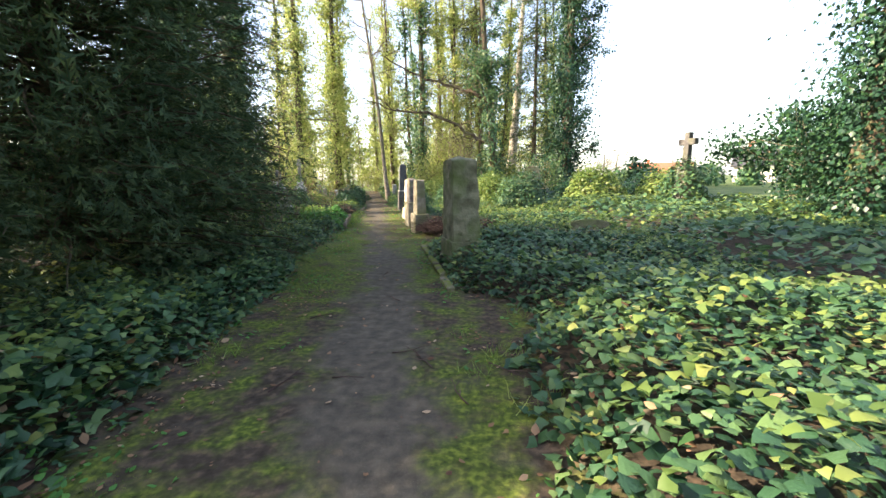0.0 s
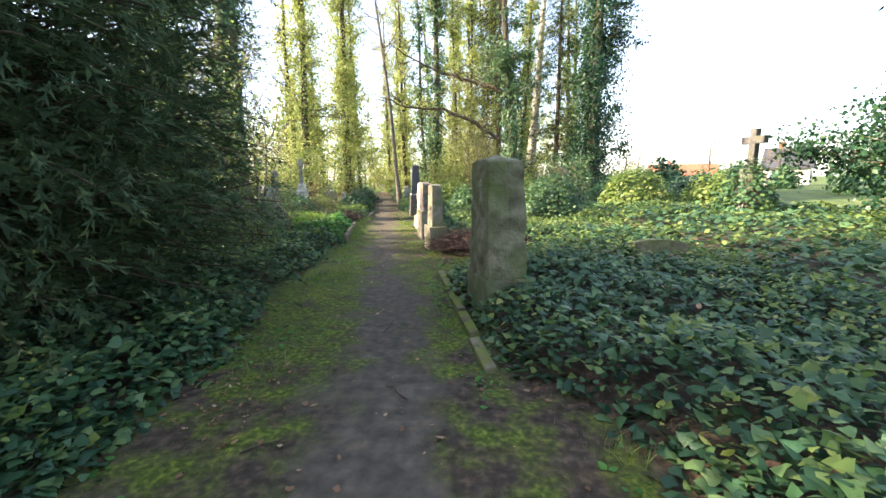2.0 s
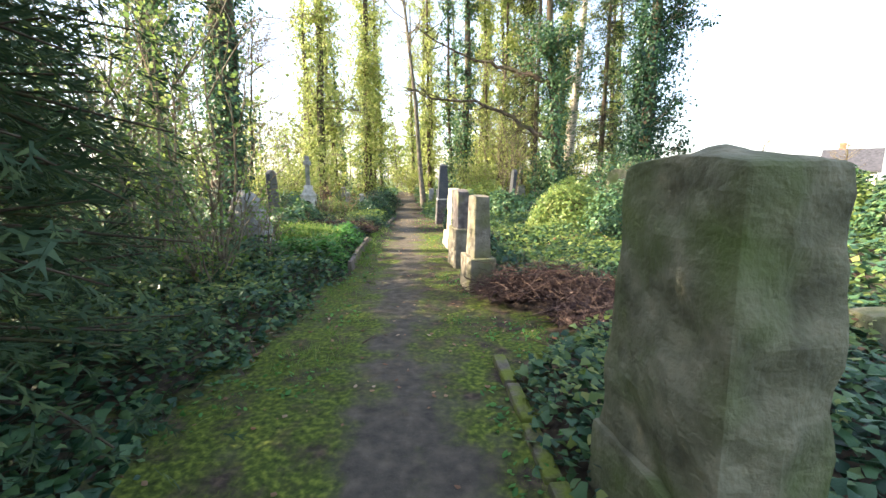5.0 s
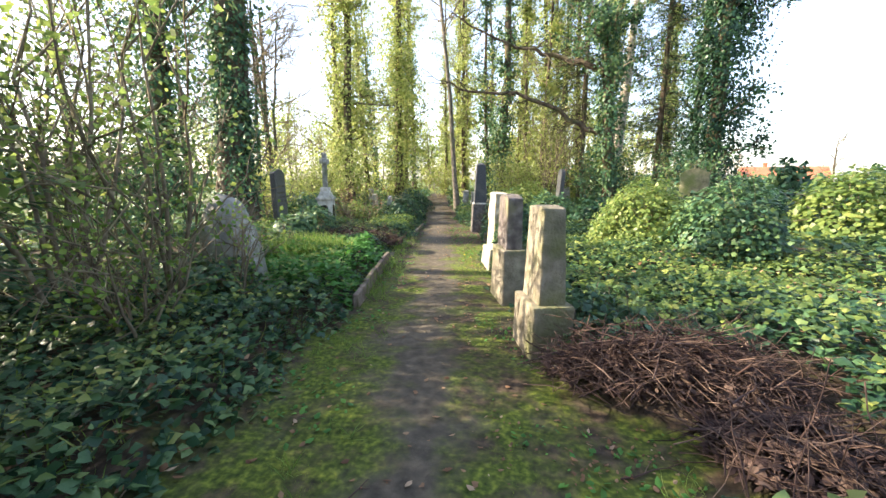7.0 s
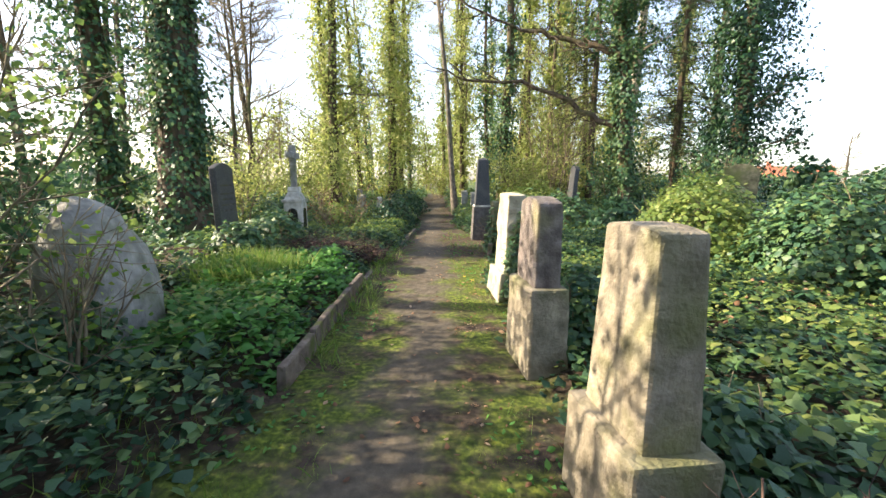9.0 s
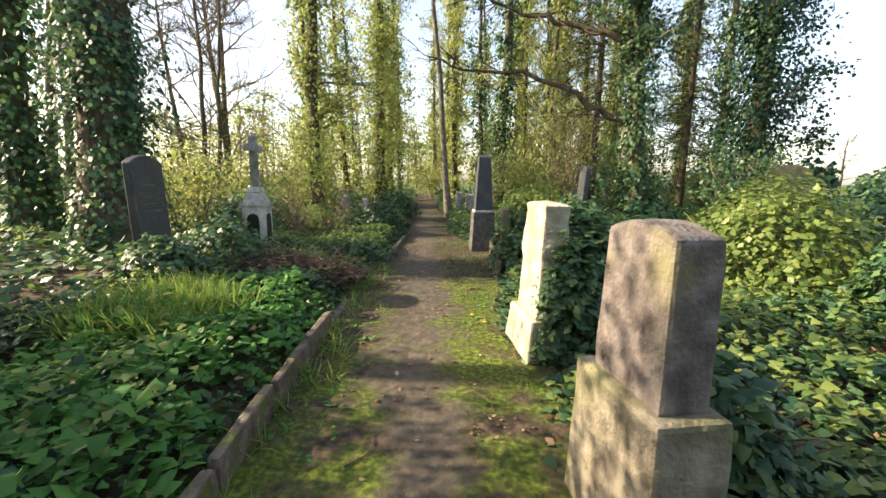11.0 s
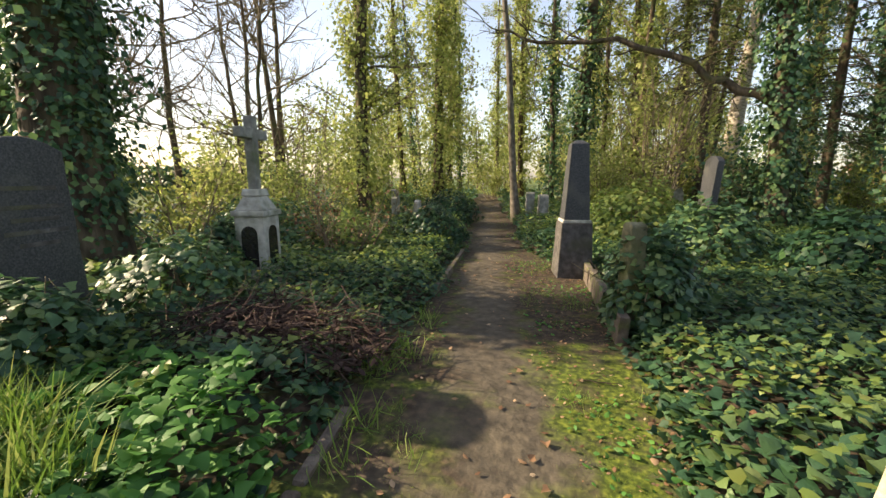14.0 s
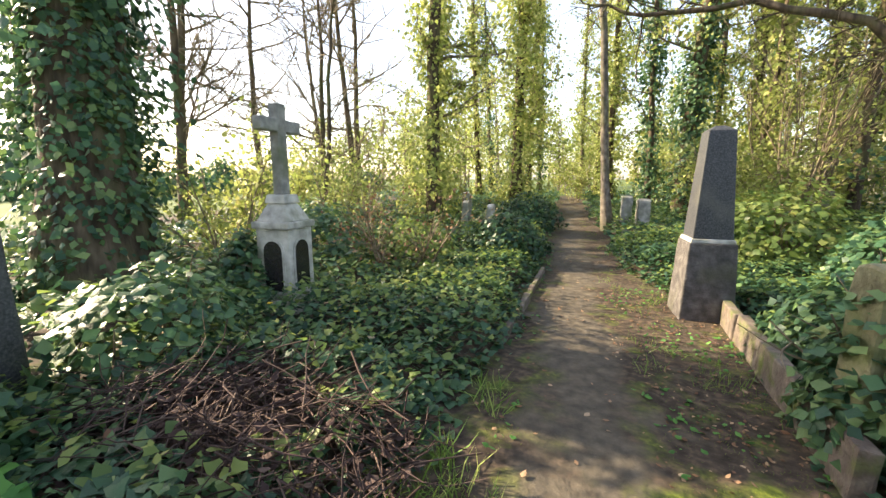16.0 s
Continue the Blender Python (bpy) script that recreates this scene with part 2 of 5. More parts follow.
def mesh_from(name, verts, faces, mat):
    """A mesh from arrays of vertices and of faces that all have the same number of corners."""
    me = bpy.data.meshes.new(name)
    verts, faces = np.asarray(verts, dtype=np.float32), np.asarray(faces, dtype=np.int32)
    k = faces.shape[1]
    me.vertices.add(len(verts))
    me.vertices.foreach_set("co", verts.ravel())
    me.loops.add(faces.size)
    me.loops.foreach_set("vertex_index", faces.ravel())
    me.polygons.add(len(faces))
    me.polygons.foreach_set("loop_start", np.arange(0, faces.size, k, dtype=np.int32))
    me.update(calc_edges=True)
    me.validate()
    me.materials.append(mat)
    return me


def smooth(me):
    me.polygons.foreach_set("use_smooth", np.ones(len(me.polygons), dtype=bool))
    return me


def child(name, me, parent, label=""):
    ob = new(name, me)
    ob.parent = parent
    return tagged(ob, label)


def part(name, bm, mat, parent, label=""):
    me = bpy.data.meshes.new(name)
    bm.to_mesh(me)
    bm.free()
    me.materials.append(mat)
    return child(name, me, parent, label)


def thing(name, place, turn=0.0, label="", category="", group="", kind=""):
    ob = new(name)
    ob.empty_display_size = 0.2
    ob.matrix_basis = pose(*place, 0, 0, turn)
    return tagged(ob, label, category, group, kind)


# leaf outlines: x across, y along, z lift; a fan round the middle
def fan(outline, lift):
    o = np.array(outline)
    v = np.vstack([[0, 0.45, lift], np.c_[o, -0.25 * np.abs(o[:, 0]) - 0.08 * o[:, 1] ** 2]])
    k = len(o)
    f = np.array([[0, 1 + i, 1 + (i + 1) % k] for i in range(k)])
    return v, f


IVY_SHAPE = fan([(0, 0.06), (0.4, -0.04), (0.5, 0.32), (0.2, 0.6), (0.0, 0.97), (-0.3, 0.58), (-0.46, 0.22)], 0.03)
IVY_SHAPE = (IVY_SHAPE[0][1:], np.array([(0, i, i + 1) for i in range(1, 6)]))     # folded along the midrib
OVAL_SHAPE = fan([(0, 0), (0.3, 0.35), (0.22, 0.7), (0, 1.0), (-0.22, 0.7), (-0.3, 0.35)], 0.02)
FOLD_SHAPE = (np.array([(0, 0, 0), (0.42, 0.4, -0.1), (0, 1.0, -0.05), (-0.42, 0.4, -0.1)]), np.array([(0, 1, 2), (0, 2, 3)]))
BLADE_SHAPE = (np.array([(-0.017, 0, 0), (0.017, 0, 0), (0.014, 0.55, 0.0), (-0.014, 0.55, 0.0), (0.0, 1.0, -0.25)]), np.array([(0, 1, 2), (0, 2, 3), (3, 2, 4)]))
SPRAY_SHAPE = (np.array([(-0.03, 0, 0), (0.03, 0, 0), (0, 1.0, -0.28), (0.03, 0.22, -0.02), (0.2, 0.55, -0.1), (0.02, 0.4, -0.06), (-0.03, 0.22, -0.02), (-0.2, 0.55, -0.1), (-0.02, 0.4, -0.06), (0.02, 0.5, -0.08), (0.14, 0.85, -0.2), (0.0, 0.66, -0.12), (-0.02, 0.5, -0.08), (-0.14, 0.85, -0.2)]),
               np.array([(0, 1, 2), (3, 4, 5), (6, 8, 7), (9, 10, 11), (12, 11, 13)]))


def leaves(points, normals, sizes, shape, along=None):
    """Vertices and faces of one leaf at each point, its face towards the normal."""
    sv, sf = shape
    n = len(points)
    nz = normals / np.linalg.norm(normals, axis=1, keepdims=True)
    d = rng.normal(size=(n, 3)) if along is None else along
    y = d - nz * np.sum(d * nz, axis=1, keepdims=True)
    y /= np.linalg.norm(y, axis=1, keepdims=True) + 1e-9
    x = np.cross(y, nz)
    s = np.asarray(sizes).reshape(-1, 1, 1)
    local = sv[None] * s
    v = points[:, None] + local[..., :1] * x[:, None] + local[..., 1:2] * y[:, None] + local[..., 2:] * nz[:, None]
    f = sf[None] + (np.arange(n) * len(sv))[:, None, None]
    return v.reshape(-1, 3), f.reshape(-1, sf.shape[1])


def joined(pieces):
    vs, fs, at = [], [], 0
    for v, f in pieces:
        vs.append(v)
        fs.append(np.asarray(f) + at)
        at += len(v)
    return np.vstack(vs), np.vstack(fs)


def tube(points, radii, sides=6):
    """Quads of a bent tapering tube."""
    p = np.asarray(points, dtype=float)
    r = np.asarray(radii, dtype=float)
    t = np.gradient(p, axis=0)
    t /= np.linalg.norm(t, axis=1, keepdims=True) + 1e-9
    ref = np.where(np.abs(t[:, 2:3]) > 0.9, np.array([[1.0, 0, 0]]), UP[None])
    a = np.cross(t, ref)
    a /= np.linalg.norm(a, axis=1, keepdims=True) + 1e-9
    b = np.cross(t, a)
    ang = np.arange(sides) * 2 * np.pi / sides
    ring = a[:, None] * np.cos(ang)[None, :, None] + b[:, None] * np.sin(ang)[None, :, None]
    v = p[:, None] + ring * r[:, None, None]
    k = len(p)
    i, j = np.meshgrid(np.arange(k - 1), np.arange(sides), indexing="ij")
    j2 = (j + 1) % sides
    f = np.stack([i * sides + j, i * sides + j2, (i + 1) * sides + j2, (i + 1) * sides + j], -1)
    return v.reshape(-1, 3), f.reshape(-1, 4)


def bent(start, direction, length, wobble, steps, lift=0.0):
    """Points of a crooked branch."""
    pts = [np.array(start, dtype=float)]
    d = np.array(direction, dtype=float)
    d /= np.linalg.norm(d)
    for _ in range(steps):
        d = d + rng.normal(size=3) * wobble + UP * lift
        d /= np.linalg.norm(d)
        pts.append(pts[-1] + d * length / steps)
    return np.array(pts)


def branching(start, direction, length, radius, depth, out, lift=0.05, wobble=0.16, forks=4, sides=5):
    """Collects the tubes of a branch and all its twigs."""
    steps = 5 if depth > 0 else 3
    pts = bent(start, direction, length, wobble, steps, lift)
    out.append(tube(pts, np.linspace(radius, radius * 0.3, len(pts)), sides if depth > 1 else 3))
    if depth == 0:
        return
    for i in range(forks):
        k = rng.integers(1, len(pts) - 1)
        d = pts[min(k + 1, len(pts) - 1)] - pts[k]
        d = d / np.linalg.norm(d) + rng.normal(size=3) * 0.6
        branching(pts[k], d, length * rng.uniform(0.4, 0.65), radius * (0.65 if depth > 2 else 0.5), depth - 1, out, lift, wobble, forks, sides)


def noise2(x, y, scale, seed=0.0):
    """Smooth waves that stand in for a height noise, for arrays."""
    x, y = x * scale + seed, y * scale - seed * 0.7
    return (np.sin(x * 1.7 + 1.3 * np.sin(y * 1.1 + seed)) + np.sin(y * 1.9 + 1.1 * np.sin(x * 1.3)) + np.sin((x + y) * 2.7 + seed) * 0.6 + np.sin((x - 1.6 * y) * 4.1) * 0.35) / 2.95


# ---- plan: the path's middle and its edges by distance along y ----
MID = ([-4, 2.0, 3.8, 7.8, 11.0, 15.4, 18.0, 19.3, 24, 36, 60, 100], [0.3, -0.4, -0.65, -1.2, -1.83, -2.53, -3.03, -3.34, -4.2, -6.4, -11.0, -18.6])
LEFT = ([-4, 2.0, 3.4, 7.7, 11.65, 15.6, 17.0, 19.5, 21.8, 23.3, 36, 60, 100], [-2.0, -2.05, -2.16, -2.75, -3.05, -3.7, -3.83, -4.08, -4.5, -4.65, -7.0, -11.7, -19.2])
RIGHT = ([-4, 2.4, 3.4, 4.0, 4.8, 5.4, 5.8, 6.84, 8.6, 9.2, 10.2, 10.7, 11.4, 15.4, 18.4, 21.5, 24, 36, 60, 100], [0.6, 0.42, 0.5, 0.85, 0.85, 0.2, 0.0, -0.15, -0.45, 0.05, 0.1, -0.6, -0.8, -1.62, -1.75, -1.85, -3.2, -5.6, -10.3, -18])
PATH_TURN = 11.0      # most monuments stand square to the path


def mid(y):
    return np.interp(y, *MID)


def left(y):
    return np.interp(y, *LEFT) + 0.2 * noise2(y, y * 0.4, 1.1, 2)


def right(y):
    return np.interp(y, *RIGHT) + 0.13 * noise2(y, y * 0.3, 1.2, 5)


def height(x, y):
    """The soil's height."""
    x, y = np.asarray(x, dtype=float), np.asarray(y, dtype=float)
    dl, dr = left(y) - x, x - right(y)
    off = np.maximum(dl, dr)
    bank = np.clip(off / 0.35, 0, 1)
    bank = bank * bank * (3 - 2 * bank)
    h = bank * (0.12 + 0.05 * noise2(x, y, 0.9, 3)) + 0.012 * noise2(x, y, 2.3, 1)
    far = np.clip((off - 1.5) / 5, 0, 1)
    fall = np.clip((y - 16.5) / 5.5, 0, 1)
    return h + far * (0.12 * noise2(x, y, 0.22, 4) + 0.08) - 0.13 * fall * fall * (3 - 2 * fall)


def soil(x, y):
    return float(height(np.array([x]), np.array([y]))[0])


# ---- ground ----
def spread(fine_low, fine_high, step, far):
    a = list(np.arange(fine_low, fine_high, step))
    grow, p = step, fine_high
    while p < far:
        a.append(p)
        grow *= 1.28
        p += grow
    a.append(far)
    grow, p = step, fine_low
    low = []
    while p > -far:
        grow *= 1.28
        p -= grow
        low.append(max(p, -far))
    return np.array(sorted(set(low)) + a)


gx, gy = spread(-6.5, 3.0, 0.09, 1500.0), spread(-1.0, 25.0, 0.12, 1500.0)
GX, GY = np.meshgrid(gx, gy, indexing="ij")
GZ = height(GX, GY)
nx, ny = GX.shape
ii, jj = np.meshgrid(np.arange(nx - 1), np.arange(ny - 1), indexing="ij")
quads = np.stack([ii * ny + jj, (ii + 1) * ny + jj, (ii + 1) * ny + jj + 1, ii * ny + jj + 1], -1).reshape(-1, 4)
ground_mesh = smooth(mesh_from("ground", np.stack([GX, GY, GZ], -1).reshape(-1, 3), quads, ground_material()))
half = np.interp(GY, [0, 4, 8, 12, 20, 40], [0.6, 0.42, 0.36, 0.32, 0.34, 0.4])
half = half * (1 + 0.45 * noise2(GX, GY, 0.8, 8) + 0.35 * noise2(GX, GY, 2.6, 18))
dist = np.abs(GX - mid(GY) - 0.12 * noise2(GY, GY * 0.5, 0.9, 3))
masks = {
    "dirt": np.clip(0.5 + (half - dist) / 0.5, 0, 1),
    "moss": np.clip(0.5 + (np.minimum(GX - left(GY), right(GY) - GX) + 0.1) / 0.5, 0, 1) * np.where(GX < mid(GY), np.interp(GY, [1, 4.5, 6.5, 8, 11, 14, 16, 30], [0.38, 0.42, 0.72, 0.75, 0.72, 0.5, 0.3, 0.2]), np.interp(GY, [3, 3.6, 5.2, 6, 9, 11, 14, 15, 17.5, 18.5, 30], [0.7, 0.4, 0.4, 0.7, 0.68, 0.5, 0.5, 0.85, 0.85, 0.12, 0.1])),
    "field": np.clip((np.maximum(np.abs(GX - mid(GY)) - 14, np.maximum(GY - 55, -8 - GY)) / 6), 0, 1),
}
for key, value in masks.items():
    layer = ground_mesh.attributes.new(key, "FLOAT", "POINT")
    layer.data.foreach_set("value", value.ravel().astype(np.float32))
ground = tagged(new("ground", ground_mesh), "trodden dirt path with mossy verges between ivy beds", "ground", kind="structure")

# ---- stones ----
def block(w, d, h, taper=1.0, cuts=5, amp=0.012, z0=0.0, crown=0.0, seed=0.0, bevel=0.03, taper_y=None, chip=0.0, hewn=0.0):
    """A hewn block, w across, d deep, h high from z0, with worn edges and an uneven face; crown rounds its top."""
    bm = bmesh.new()
    bmesh.ops.create_cube(bm, size=1.0)
    bmesh.ops.scale(bm, vec=(w, d, h), verts=bm.verts)
    bmesh.ops.bevel(bm, geom=bm.edges[:], offset=bevel, segments=2, profile=0.6, affect="EDGES")
    bmesh.ops.triangulate(bm, faces=[f for f in bm.faces if len(f.verts) > 4])
    bmesh.ops.subdivide_edges(bm, edges=[e for e in bm.edges if e.calc_length() > 0.12], cuts=cuts, use_grid_fill=True)
    ty = taper if taper_y is None else taper_y
    for v in bm.verts:
        f = v.co.z / h + 0.5
        v.co.x *= 1 + (taper - 1) * f
        v.co.y *= 1 + (ty - 1) * f
        if f > 0.8:
            v.co.z += crown * (1 - (v.co.y / (d * ty / 2)) ** 2) * (f - 0.8) / 0.2
        q = Vector((v.co.x * 4 + seed, v.co.y * 4 - seed, v.co.z * 4))
        k = noise.noise(q) * amp + noise.noise(q * 3.1) * amp * 0.5
        if chip > 0:
            k -= chip * max(0.0, noise.noise(q * 0.7 + Vector((5, 1, 2))) - 0.1)
        if hewn > 0:
            k += hewn * (noise.voronoi(q * 0.9)[0][0] - 0.35)
        out = Vector((v.co.x / w, v.co.y / d, 0.3 * v.co.z / h))
        v.co += out.normalized() * k if out.length > 1e-6 else Vector()
        v.co.z += z0 + h / 2
    for f in bm.faces:
        f.smooth = False
    return bm


def headstone(x, y, shaft, plinth, mat, label, turn=16.0, lean=0.0, group="stones along the path", base_mat=None, hewn=0.0):
    """shaft, plinth: w, d, h, taper of each; the plinth stands in the soil."""
    stone = thing("headstone", (x, y, soil(x, y) - 0.05), turn, label, "gravestone", group)
    stone.matrix_basis = pose(x, y, min(soil(x, y), 0.15) - 0.06, lean, lean * 0.4, turn)
    z = 0.0
    if plinth:
        w, d, h, tp = plinth
        part("plinth", block(w, d, h, tp, 4, 0.012, 0.0, 0, x, 0.025), base_mat or mat, stone)
        z = h - 0.01
    w, d, h, tp, crown, amp, chip = shaft
    part("shaft", block(w, d, h, tp, 14 if hewn else 6, amp, z, crown, y, 0.022, chip=chip, hewn=hewn), mat, stone)
    return stone


headstone(0.24, 7.02, (0.46, 0.74, 1.29, 0.82, 0.04, 0.016, 0.02), (0.54, 0.84, 0.4, 0.95), MOSSYSTONE, "tall rough-hewn greenish sandstone gravestone in ivy", turn=13.0, lean=-1.0, hewn=0.075)
headstone(-0.73, 11.52, (0.27, 0.5, 0.92, 0.8, 0.02, 0.008, 0), (0.42, 0.64, 0.58, 0.96), SANDSTONE, "slender tapered sandstone grave pillar on a square plinth")
headstone(-1.09, 13.22, (0.23, 0.5, 0.7, 0.92, 0.05, 0.008, 0.01), (0.36, 0.7, 0.8, 0.9), PINKSTONE, "reddish sandstone grave pillar with a rounded top on a plinth", base_mat=SANDSTONE)
headstone(-1.36, 15.28, (0.25, 0.54, 1.04, 0.9, 0.02, 0.02, 0.025), (0.44, 0.72, 0.38, 0.86), PALESAND, "pale weathered sandstone gravestone half overgrown with ivy", lean=1.5, hewn=0.03)
headstone(-1.68, 18.7, (0.18, 0.24, 1.2, 0.95, 0.03, 0.015, 0.03), None, MOSSYSTONE, "narrow grey stone post overgrown with ivy")


def obelisk(x, y):
    ob = thing("obelisk", (x, y, soil(x, y) - 0.05), PATH_TURN, "dark polished granite obelisk on a tall rough plinth", "gravestone")
    part("plinth", block(0.62, 0.62, 1.03, 0.84, 4, 0.012, 0, 0, 3, 0.02), DARKSTONE, ob, "dark grey rough stone plinth")
    part("collar", block(0.5, 0.5, 0.05, 0.95, 2, 0.002, 1.03, 0, 1, 0.012), PALESTONE, ob, "pale stone collar")
    part("shaft", block(0.44, 0.44, 1.3, 0.66, 3, 0.002, 1.08, 0, 2, 0.012), GRANITE, ob)
    part("cap", block(0.285, 0.285, 0.06, 0.35, 1, 0.001, 2.38, 0, 2, 0.006), GRANITE, ob)
    return ob


obelisk(-2.2, 21.75)


def slab(x, y, w, d, h, mat, label, turn=PATH_TURN, lean=0.0, crown=0.06, z0=0.0, group="far gravestones"):

    bm = block(w, d, h, 0.97, 5, 0.008, 0, crown, x + y, 0.02)
    me = bpy.data.meshes.new("gravestone")
    bm.to_mesh(me)
    bm.free()
    me.materials.append(mat)
    s = bpy.data.objects.new("gravestone", me)
    scene.collection.objects.link(s)
    s.matrix_basis = pose(x, y, soil(x, y) - 0.05 + z0, 0, lean, turn)
    return tagged(s, label, "gravestone", group)


granite = slab(-6.5, 16.35, 0.12, 0.66, 1.72, GRANITE, "dark polished granite gravestone slab before an ivy-clad tree", lean=-2, crown=0.1)
for i, (half_width, z) in enumerate([(0.2, 1.4), (0.24, 1.25), (0.18, 1.15), (0.24, 1.05), (0.15, 0.95)]):
    bar = part("inscription", block(0.006, half_width * 2, 0.035, 1, 1, 0.0, 0, 0, 0, 0.001), DARKSTONE, granite, "worn illegible lettering")
    bar.location = (0.064, 0, z)
slab(0.75, 25.0, 0.16, 0.55, 2.05, GRANITE, "leaning dark gravestone slab with a rounded top", lean=4, crown=0.12)
slab(4.5, 21.4, 0.18, 0.8, 1.9, MOSSYSTONE, "grey gravestone with a rounded top among ivy mounds", crown=0.15, turn=60)
slab(-7.9, 27.0, 0.2, 0.5, 0.95, GREYSTONE, "low dark grey gravestone among ivy")
slab(-7.3, 27.4, 0.2, 0.45, 0.85, PALESTONE, "low pale gravestone among ivy", lean=3)
slab(-3.55, 29.0, 0.3, 0.3, 1.15, GREYSTONE, "grey stone grave post beside the path")
slab(-3.1, 29.2, 0.34, 0.5, 1.05, GREYSTONE, "squat grey gravestone beside the path")
slab(3.15, 9.1, 0.42, 0.8, 0.46, MOSSYSTONE, "low fallen grey stone block sunk in ivy", turn=75, lean=6, z0=-0.07)
slab(-9.0, 29.5, 0.25, 0.5, 1.1, GREYSTONE, "grey gravestone among ivy by the trees")


def cross_shape(arm, width, thick, stem, above):
    """An upright cross: its stem, and two arms along y."""
    bm = bmesh.new()
    for size, at in (((thick, width, stem + above), (0, 0, (stem + above) / 2)), ((thick * 0.97, arm * 2, width), (0, 0, stem))):
        r = bmesh.ops.create_cube(bm, size=1.0)
        bmesh.ops.scale(bm, vec=size, verts=r["verts"])
        bmesh.ops.translate(bm, vec=at, verts=r["verts"])
    bmesh.ops.bevel(bm, geom=bm.edges[:], offset=0.012, segments=1, affect="EDGES")
    return bm


def arch_panel(w, h, thick):
    """An upright panel with a round head, facing +x."""
    bm = bmesh.new()
    pts = [(-w / 2, 0), (w / 2, 0)] + [(w / 2 * math.cos(a), h - w / 2 + w / 2 * math.sin(a)) for a in np.linspace(0, math.pi, 9)]
    face = bm.faces.new([bm.verts.new((0, p, q)) for p, q in pts])
    r = bmesh.ops.extrude_face_region(bm, geom=[face])
    bmesh.ops.translate(bm, vec=(thick, 0, 0), verts=[v for v in r["geom"] if isinstance(v, bmesh.types.BMVert)])
    bmesh.ops.recalc_face_normals(bm, faces=bm.faces[:])
    return bm


def cross_monument(x, y):
    m = thing("cross_monument", (x, y, soil(x, y) - 0.05), PATH_TURN, "pale stone cross on a pedestal with dark arched panels", "gravestone")
    part("base", block(0.54, 0.54, 0.2, 0.96, 3, 0.006, 0, 0, 1), PALESTONE, m)
    part("pedestal", block(0.44, 0.44, 0.82, 0.98, 4, 0.004, 0.2, 0, 2, 0.015), PALESTONE, m)
    part("cornice", block(0.5, 0.5, 0.08, 1.0, 2, 0.003, 1.02, 0, 3, 0.02), PALESTONE, m)
    part("gable", block(0.42, 0.42, 0.2, 0.55, 3, 0.003, 1.1, 0, 4, 0.015), PALESTONE, m)
    part("step", block(0.28, 0.28, 0.1, 0.85, 2, 0.003, 1.3, 0, 4, 0.015), PALESTONE, m)
    c = part("cross", cross_shape(0.33, 0.14, 0.13, 0.76, 0.24), GREYSTONE, m, "weathered grey stone cross")
    c.location = (0, 0, 1.4)
    for a in range(4):
        f = part("panel_frame", arch_panel(0.31, 0.65, 0.012), PALESTONE, m)
        f.matrix_basis = pose(0, 0, 0.27, 0, 0, 90 * a) @ pose(0.213, 0, 0)
        p = part("arched_panel", arch_panel(0.24, 0.58, 0.008), PANEL, f, "black arched inscription panel")
        p.location = (0.008, 0, 0.035)
    return m


cross_monument(-6.65, 19.0)


def tall_cross(x, y, top, label):
    m = thing("grave_cross", (x, y, soil(x, y) - 0.05), PATH_TURN, label, "gravestone")
    part("pedestal", block(0.6, 0.6, top - 1.15, 0.7, 3, 0.01, 0, 0, 5), GREYSTONE, m)
    c = part("cross", cross_shape(0.38, 0.22, 0.18, 0.82, 0.33), DARKSTONE, m)
    c.location = (0, 0, top - 1.15)
    return m


tall_cross(8.7, 15.1, 2.75, "weathered stone cross on an ivy-grown pedestal")
tall_cross(2.0, 33.0, 2.3, "small dark stone cross under the trees")


def boulder(x, y):
    bm = bmesh.new()
    bmesh.ops.create_icosphere(bm, subdivisions=4, radius=1.0)
    for v in bm.verts:
        k = 1 + 0.16 * noise.noise(v.co * 1.4) + 0.05 * noise.noise(v.co * 5)
        v.co = Vector((v.co.x * 0.4 * k, v.co.y * 0.55 * k, max(-0.5, v.co.z) * 0.94 * k + 0.45))
    me = bpy.data.meshes.new("boulder")
    bm.to_mesh(me)
    bm.free()
    me.materials.append(GREYSTONE)
    ob = new("boulder", smooth(me))
    ob.matrix_basis = pose(x, y, soil(x, y) - 0.02, 0, -8, 25)
    return tagged(ob, "rounded pale grey memorial boulder behind saplings", "boulder")


boulder(-5.05, 12.85)


